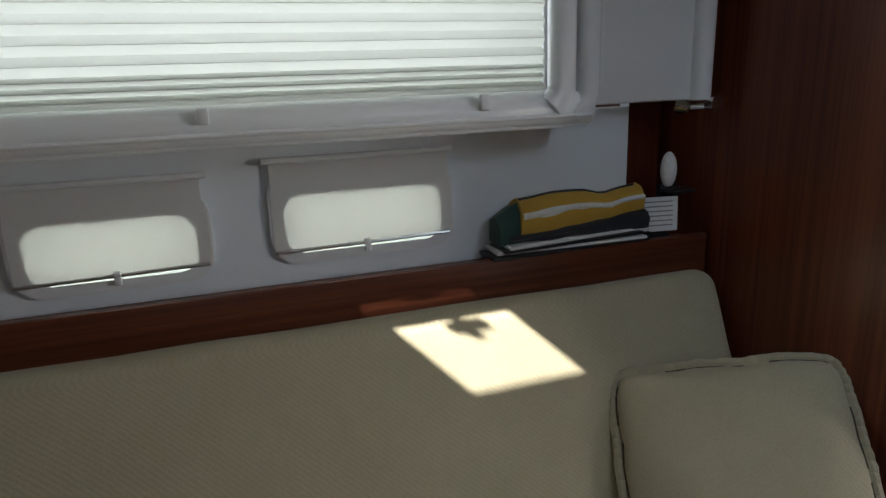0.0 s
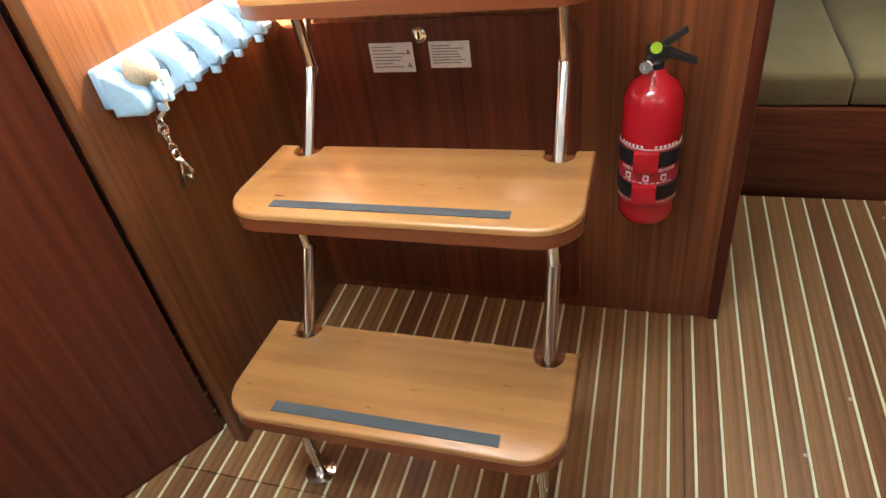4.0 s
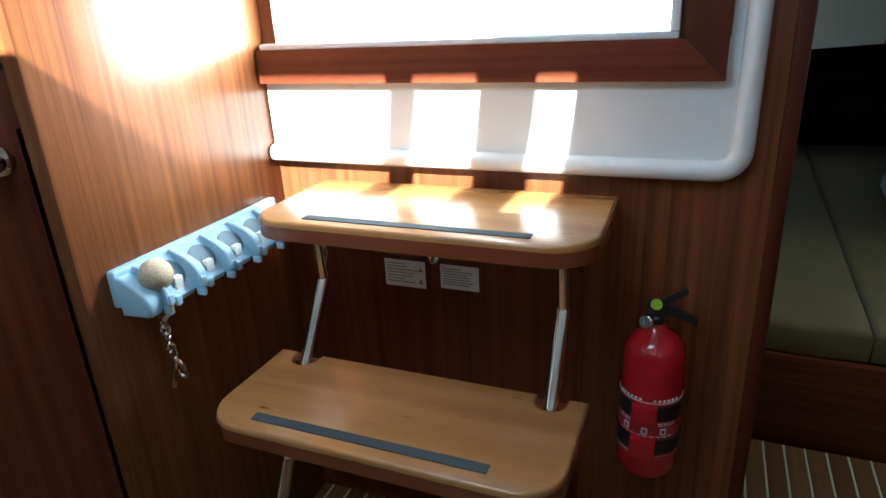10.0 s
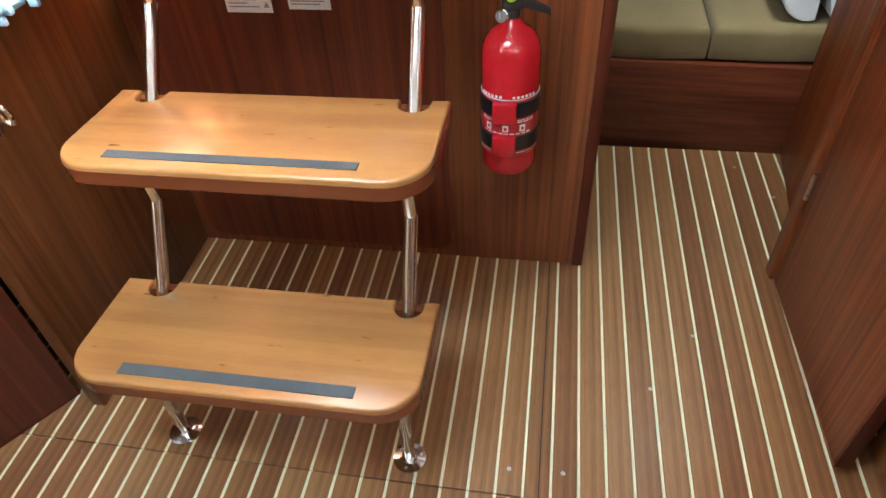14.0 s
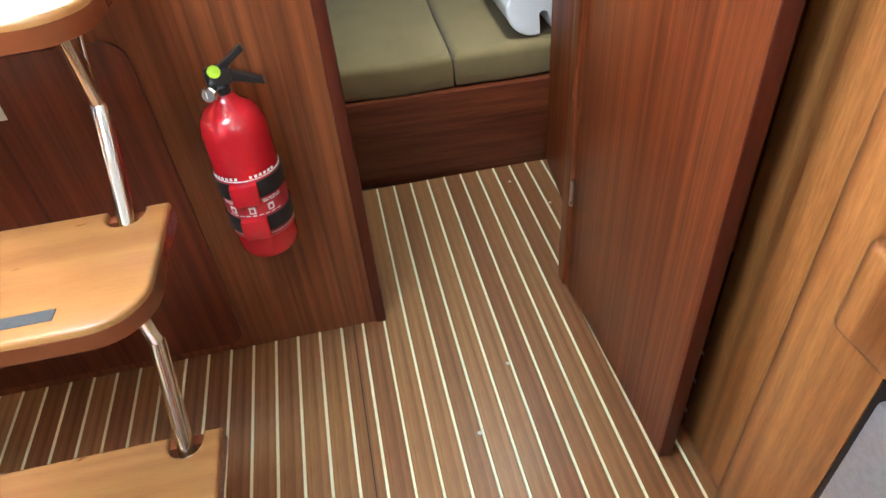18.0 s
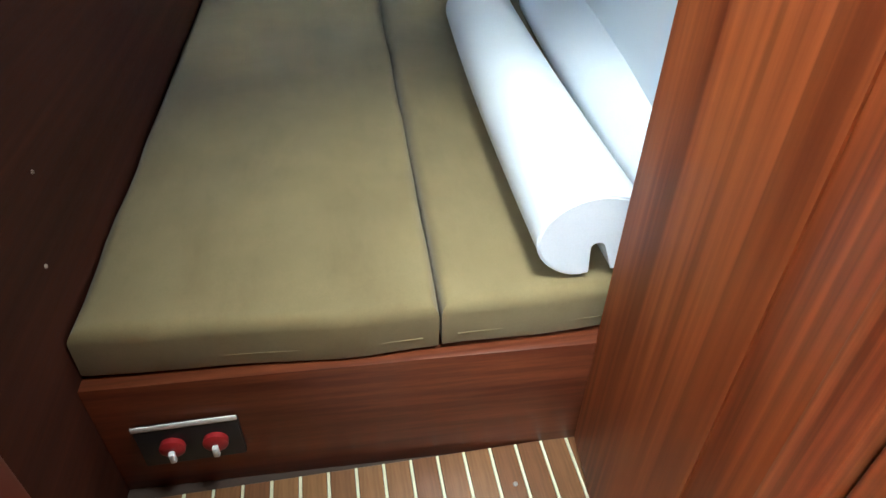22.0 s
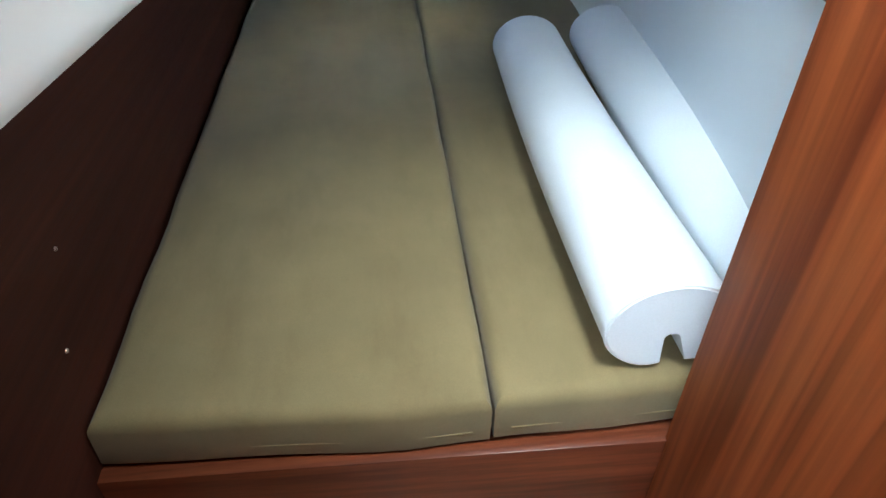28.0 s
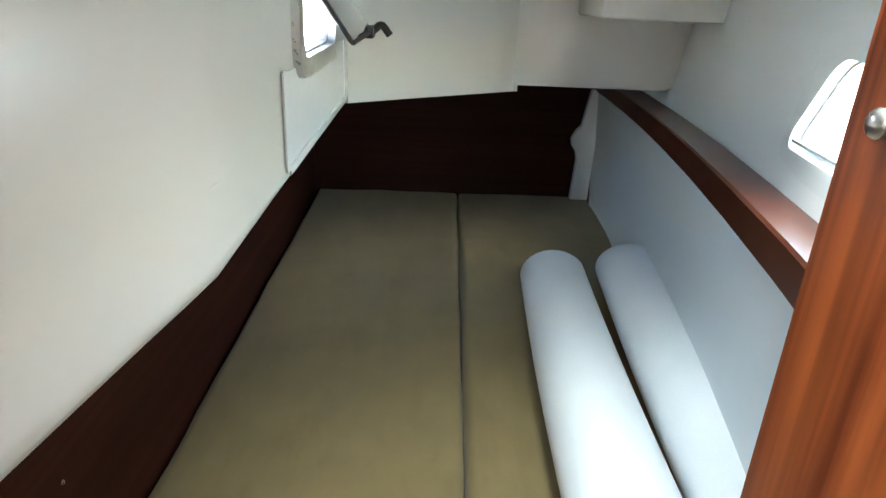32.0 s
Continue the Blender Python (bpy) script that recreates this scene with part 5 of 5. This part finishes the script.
# scatter cushion with piped rim
def pillow():
    o = Vector((-0.545, -1.190, 0.650))
    u = Vector((0.48, 0.86, 0.15)).normalized()
    w = Vector((-0.2, 0.033, 0.266))
    w = (w - u * w.dot(u)).normalized()
    nrm = u.cross(w)
    if nrm.x < 0:
        nrm = -nrm
    root = thing("scatter_cushion", o - Vector((0, 0, 0.17)), "beige scatter cushion with ruched piping leaning on the settee back", "cushion")
    a, b, n = 0.243, 0.189, 28
    bm = bmesh.new()
    front, back = {}, {}
    for i in range(n + 1):
        for j in range(n + 1):
            s, t = -1 + 2 * i / n, -1 + 2 * j / n
            k = 1 - 0.10 * (s * t) ** 4
            edge = max((1 - s ** 6) * (1 - t ** 6), 0.0)
            wob = 0.004 * noise.noise(Vector((s * 3, t * 3, 9.0)))
            p = o + u * (a * s * k * (1 - 0.025 * (1 - t * t) * abs(s)) + wob) + w * (b * t * k * (1 - 0.025 * (1 - s * s) * abs(t)) - wob)
            gather = 0.0025 * math.sin(23 * (s + 0.3 * t)) * (1 - edge) if edge < 0.6 else 0.0
            h = 0.014 + 0.052 * edge ** 0.5 + 0.006 * noise.noise(Vector((s * 2, t * 2, 4))) * edge + gather
            front[i, j] = bm.verts.new(p + nrm * h)
            back[i, j] = bm.verts.new(p - nrm * h * 0.8)
    for i in range(n):
        for j in range(n):
            bm.faces.new((front[i, j], front[i + 1, j], front[i + 1, j + 1], front[i, j + 1]))
            bm.faces.new((back[i, j], back[i, j + 1], back[i + 1, j + 1], back[i + 1, j]))
    loop = [(i, 0) for i in range(n)] + [(n, j) for j in range(n)] + [(i, n) for i in range(n, 0, -1)] + [(0, j) for j in range(n, 0, -1)]
    for c, d in zip(loop, loop[1:] + loop[:1]):
        bm.faces.new((front[c], front[d], back[d], back[c]))
    path = [(front[c].co + back[c].co) / 2 for c in loop] + [(front[loop[0]].co + back[loop[0]].co) / 2]
    fine = []
    for p, q in zip(path, path[1:]):
        fine += [p.lerp(q, f / 3) for f in range(3)]
    fine.append(path[-1])
    bmesh.ops.recalc_face_normals(bm, faces=bm.faces)
    part("pad", bm, BEIGE, root)
    for sgn in (1, -1):
        rim = [v + nrm * (sgn * 0.016 + 0.0016 * math.sin(i * 1.3)) + (v - o).normalized() * (0.004 + 0.0022 * noise.noise(Vector((i * 0.21, sgn, 2)))) for i, v in enumerate(fine)]
        part("piping", tube(rim, [0.0108 + 0.0016 * noise.noise(Vector((i * 0.33, sgn * 3, 7))) for i in range(len(rim))], 8, False), BEIGE, root, "ruched beige piping")
        m = len(fine)
        for lo, hi in ((0.01, 0.10), (0.115, 0.21), (0.26, 0.33), (0.345, 0.43), (0.50, 0.575), (0.60, 0.69), (0.765, 0.83), (0.85, 0.97)):
            run = fine[int(lo * m):int(hi * m)]
            seam = [v + nrm * (sgn * (0.026 + 0.001 * math.sin(i * 0.9))) - (v - o).normalized() * 0.0065 for i, v in enumerate(run)]
            part("seam", tube(seam, 0.0022, 6), PIPING, root, "dark gathered seam beside the piping")


pillow()

# shelf behind the settee and what lies on it
shelf = thing("settee_shelf", (-0.93, -2.0, 0.9), "dark mahogany shelf behind the settee", "shelf")
part("front_board", box(-0.905, -0.885, -3.9, -1.005, 0.86, 1.038, 0.003), MAHOG_Y, shelf)
part("board", box(HX, -0.905, -3.9, -1.19, 1.0, 1.02), MAHOG_Y, shelf)
part("board", box(HX, -0.905, -1.19, -1.025, 1.0, 1.02), MAHOG_Y, shelf)

def folded(y0, y1, bottom, top, xb, xf, seed, n=18, crumple=0.006):
    """A soft folded body along the shelf; bottom and top give its heights at each share of the length."""
    bm = bmesh.new()
    rings = []
    for i in range(n + 1):
        f = i / n
        y = y0 + (y1 - y0) * f
        zb, zt = bottom(f), top(f)
        sec = [(xb, zb), (xf - 0.004, zb), (xf, zb + 0.22 * (zt - zb)), (xf + 0.002, zb + 0.5 * (zt - zb)), (xf - 0.006, zb + 0.8 * (zt - zb)), (xf - 0.022, zt - 0.002), (xb + 0.03, zt), (xb, zt - 0.012)]
        rings.append([bm.verts.new((x + crumple * noise.noise(Vector((y * 17, k * 0.9, seed))), y + 0.004 * noise.noise(Vector((k * 2.3, seed, 1))), z + 0.7 * crumple * noise.noise(Vector((y * 14, k * 1.3, seed + 5))))) for k, (x, z) in enumerate(sec)])
    m = len(rings[0])
    for a, b in zip(rings, rings[1:]):
        for k in range(m):
            bm.faces.new((a[k], a[(k + 1) % m], b[(k + 1) % m], b[k]))
    bm.faces.new(rings[0])
    bm.faces.new(rings[-1])
    bmesh.ops.recalc_face_normals(bm, faces=bm.faces)
    return bm


def pouch_low(f):
    return 1.084 + 0.034 * f ** 1.3


def pouch_top(f):
    return 1.164 + 0.010 * math.sin(math.pi * f * 1.2) - 0.010 * math.exp(-((f - 0.68) / 0.10) ** 2) + 0.016 * max(0.0, f - 0.72) / 0.28


pouch = thing("folded_pouch", (-0.93, -1.35, 1.085), "yellow cloth pouch with a white stripe and dark green end", "pouch")
part("body", folded(-1.520, -1.192, pouch_low, pouch_top, -0.966, -0.893, 2.0), YELLOW, pouch)
part("stripe", folded(-1.516, -1.194, lambda f: pouch_low(f) + 0.46 * (pouch_top(f) - pouch_low(f)), lambda f: pouch_low(f) + 0.72 * (pouch_top(f) - pouch_low(f)), -0.93, -0.889, 2.0), PAPER, pouch, "white stripe")
part("zip_edge", tube([(-0.925 + 0.004 * math.sin(k), -1.515 + 0.0195 * k, pouch_top(k / 16.5) + 0.0015) for k in range(17)], 0.0028, 6), BLACK, pouch, "black zip along the top")
part("end_flap", folded(-1.572, -1.508, lambda f: 1.064, lambda f: 1.128 + 0.036 * f, -0.966, -0.900, 6.0, 5, 0.010), GREEN, pouch, "dark green end")
for k, (z, tilt, mat) in enumerate([(1.0385, 0.02, BLACK), (1.0465, -0.01, PAPER), (1.0545, 0.03, BLACK), (1.0625, 0.05, PAPER)]):
    bk = thing("book", (-0.93, -1.38, z), ("white" if mat is PAPER else "black") + " thin booklet stacked on the shelf", "booklet", "booklets on the shelf")
    bm = box(-0.968, -0.880 - 0.003 * (k % 2), -1.598 + 0.013 * k, -1.178 - 0.009 * k, z, z + 0.0068, 0.001)
    bmesh.ops.rotate(bm, cent=(-0.93, -1.38, z), matrix=Matrix.Rotation(tilt, 3, "Z") @ Matrix.Rotation(tilt * 0.4, 3, "X"), verts=bm.verts)
    part("cover", bm, mat, bk)
lone("dark_cloth", folded(-1.548, -1.178, lambda f: 1.0715, lambda f: 1.088 + 0.030 * f, -0.97, -0.888, 3.0), NAVY, "black folded cloth under the pouch", "cloth")
note = thing("note_card", (-0.93, -1.12, 1.02), "white card with lines of print leaning on the board", "card")
part("sheet", solid([(-0.930, -1.178, 1.048), (-0.912, -1.076, 1.048), (-0.916, -1.076, 1.135), (-0.936, -1.178, 1.135), (-0.932, -1.178, 1.048), (-0.914, -1.076, 1.048), (-0.918, -1.076, 1.135), (-0.938, -1.178, 1.135)],
                    [(0, 1, 2, 3), (7, 6, 5, 4), (0, 4, 5, 1), (1, 5, 6, 2), (2, 6, 7, 3), (3, 7, 4, 0)]), PAPER, note)
for k in range(6):
    z = 1.122 - 0.012 * k
    f = (1.135 - z) / 0.087
    x = -0.9345 + 0.0055 * f
    part("print_line", solid([(x + 0.003, -1.165, z), (x + 0.0165, -1.09, z), (x + 0.0165, -1.09, z + 0.003), (x + 0.003, -1.165, z + 0.003)], [(0, 1, 2, 3)]), INK, note)
part("stand", box(-0.955, -0.925, -1.16, -1.09, 1.02, 1.05), BLACK, note)

lamp = thing("reading_lamp", (-0.95, -1.075, 1.13), "small white oval reading lamp on a black arm", "reading lamp")
part("shade", ball((-0.95, -1.082, 1.198), 0.046, 0.42, 0.45, 1.0, 20), WHITEPLASTIC, lamp, "white oval shade")
part("arm", merged(box(-0.975, -0.905, -1.10, -1.03, 1.142, 1.151, 0.002), tube([(-0.95, -1.08, 1.148), (-0.95, -1.08, 1.165)], 0.009, 10)), BLACK, lamp, "black arm")
part("wall_plate", box(-0.974, -0.955, -1.10, -1.05, 1.12, 1.16, 0.003), BLACK, lamp)

bolt = thing("chrome_catch", (-0.87, -1.06, 1.345), "chrome catch under the end of the moulding", "catch")
part("base", tube([(-0.935, -1.07, 1.358), (-0.905, -1.062, 1.352)], [0.022, 0.013], 14), CHROME, bolt)
part("knob", tube([(-0.862, -1.05, 1.358), (-0.832, -1.045, 1.362)], [0.013, 0.023], 14), CHROME, bolt)
part("pin", tube([(-0.925, -1.066, 1.354), (-0.842, -1.047, 1.358)], 0.009, 10), CHROME, bolt)

# hull ports
for (a, b, c, d) in PORTS:
    w = thing("window_port", (HX, (a + b) / 2, c), "white-framed oblong hull port behind a translucent shade", "window", "hull ports", kind="structure")
    part("frame", frame_ring(rounded(a, b, c, d, 0.055), rounded(a + 0.03, b - 0.03, c + 0.022, d - 0.048, 0.04), HX - 0.002, HX + 0.012, "x"), GEL, w)
    part("shade", prism([(a + 0.008, d + 0.026), (b - 0.012, d + 0.026), (b - 0.012, d - 0.02), (b - 0.004, d - 0.05), (b - 0.004, c + 0.034), (a + 0.006, c + 0.028), (a + 0.006, d - 0.05), (a + 0.010, d - 0.02)], HX + 0.0125, HX + 0.0140, "x"), SHADE, w, "translucent white pull-down shade")
    part("shade_rail", tube([(HX + 0.014, a - 0.004, d + 0.028), (HX + 0.014, b + 0.0, d + 0.028)], 0.007, 8), GEL, w)
    part("pane", prism(rounded(a + 0.03, b - 0.03, c + 0.022, d - 0.048, 0.04), HX - 0.02, HX - 0.016, "x"), FROST, w, "bright frosted pane").visible_shadow = False
    part("stay_bar", tube([(HX + 0.016, a + 0.006, c + 0.028), (HX + 0.016, b - 0.012, c + 0.034)], 0.004, 8), SATIN, w, "thin metal stay bar")
    part("knob", box(HX + 0.010, HX + 0.024, (a + b) / 2 - 0.007, (a + b) / 2 + 0.007, c + 0.012, c + 0.04, 0.003), GEL, w)

# pleated blind in the coachroof window
bl = thing("pleated_blind", (-0.83, -2.1, 1.41), "grey-green pleated blind across the coachroof window", "blind")
fold = [1.422 + 0.0085 * k for k in range(6)] + [1.4645 + 0.0165 * (k + 1) for k in range(17)]
for k, (za, zb) in enumerate(zip(fold, fold[1:])):
    xa, xb = (-0.834, -0.820) if k % 2 else (-0.820, -0.834)
    part("pleat", solid([(xa, -2.75, za), (xa, -1.502, za), (xb, -1.502, zb), (xb, -2.75, zb), (xa - 0.0006, -2.75, za), (xa - 0.0006, -1.502, za), (xb - 0.0006, -1.502, zb), (xb - 0.0006, -2.75, zb)],
                        [(0, 1, 2, 3), (7, 6, 5, 4), (0, 4, 5, 1), (1, 5, 6, 2), (2, 6, 7, 3), (3, 7, 4, 0)]), BLIND, bl)
part("bottom_bar", box(-0.842, -0.812, -2.76, -1.500, 1.411, 1.422, 0.003), BLIND, bl)
for y in (-2.17, -1.645):
    lone("blind_clip", box(-0.806, -0.792, y - 0.010, y + 0.010, 1.378, 1.408, 0.004), GEL, "small white clip on the moulding", "clip", "clips on the moulding")

# ---------- folding table ----------
tb = thing("saloon_table", (0.44, -1.48, floor_z(-1.48)), "golden wood saloon table with a raised mahogany fiddle", "table")
TZ = 0.764
part("top", box(0.326, 0.560, -1.70, -1.283, TZ - 0.025, TZ, 0.003), TABLEWOOD, tb)
part("fiddle", box(0.314, 0.564, -1.282, -1.255, TZ - 0.022, TZ + 0.018, 0.006, 3), RAIL_X, tb, "raised mahogany fiddle")
part("edge_lip", box(0.311, 0.327, -1.70, -1.285, TZ - 0.025, TZ + 0.008, 0.004), RAILWOOD, tb, "low mahogany edge")
part("end_cap", box(0.566, 0.577, -1.70, -1.258, TZ - 0.05, TZ - 0.002, 0.003), BLACK, tb, "black metal edge")
part("pedestal", box(0.37, 0.51, -1.66, -1.36, floor_z(-1.66), TZ - 0.025, 0.008), MAHOG, tb)

# ---------- cockpit outside ----------
ck = structure("cockpit_seat", merged(box(-0.6, -0.15, 0.06, 3.4, 1.01, 1.45, 0.02), box(1.0, 1.04, 0.66, 1.75, 1.07, 1.12)), GEL, "white moulded cockpit seat", "seat")
structure("cockpit_stern", box(-0.6, 2.4, 3.4, 3.5, 1.01, 1.6, 0.02), GEL, "white stern moulding", "wall")
pole = thing("cockpit_rail", (0.75, 2.9, 1.05), "thin steel rail in the cockpit", "rail")
for x in (0.62, 0.70, 0.86):
    part("rod", tube([(x, 2.9, 1.05), (x, 2.9, 1.9)], 0.008, 8), SATIN, pole)

structure("water", box(-3000, 3000, -3000, 3000, -1.5, -1.0), plain("grey_green_water", (0.10, 0.14, 0.14), 0.12, 0.0, 0.2, 0.6), "calm grey-green harbour water", "water")

# ---------- floor planks ----------
PITCH, FIRST = 0.0541, 1.001
plank_mesh, strip_mesh = {}, {}
for k in range(-26, 15):
    x = FIRST + PITCH * k
    for y0, y1 in ((-2.6, -0.650), (-0.6475, -0.0005), (0.031, 0.5445)) if 0.76 < x < 1.02 else ((-2.6, -0.650), (-0.6475, -0.0005)) if x < 1.02 else ((-2.6, -0.650), (-0.6475, 0.5445)):
        key = (y0, y1)
        if key not in plank_mesh:
            plank_mesh[key] = mesh_of("plank", box(0.0035, PITCH - 0.0035, y0, y1, -0.012, 0.0, 0.0008, 1), TEAK)
            strip_mesh[key] = mesh_of("inlay_strip", box(-0.0027, 0.0027, y0, y1, -0.012, -0.0003), HOLLY)
        for nm, me in (("plank", plank_mesh[key]), ("inlay_strip", strip_mesh[key])):
            ob = new(nm, me)
            ob.location.x = x
            ob.parent = floor
for x, y in ((0.917, -0.594), (0.919, -0.657), (1.024, -0.590), (1.318, -0.211), (1.605, 0.325), (1.21, -0.37), (1.52, 0.46)):
    s = new("floor_screw", mesh_of("floor_screw", lathe([(0.0, 0.0), (0.005, 0.0), (0.004, 0.001), (0.0, 0.0012)], (x, y, 0.0), 10), SATIN))
    s.parent = floor
for x0, x1, y0, y1 in ((0.9765, 0.9790, -0.6475, -0.0005), (0.9765, 0.9790, -2.6, -0.650)):
    s = new("floor_joint", mesh_of("floor_joint", box(x0, x1, y0, y1, -0.004, 0.0006), CAULK))
    s.parent = floor
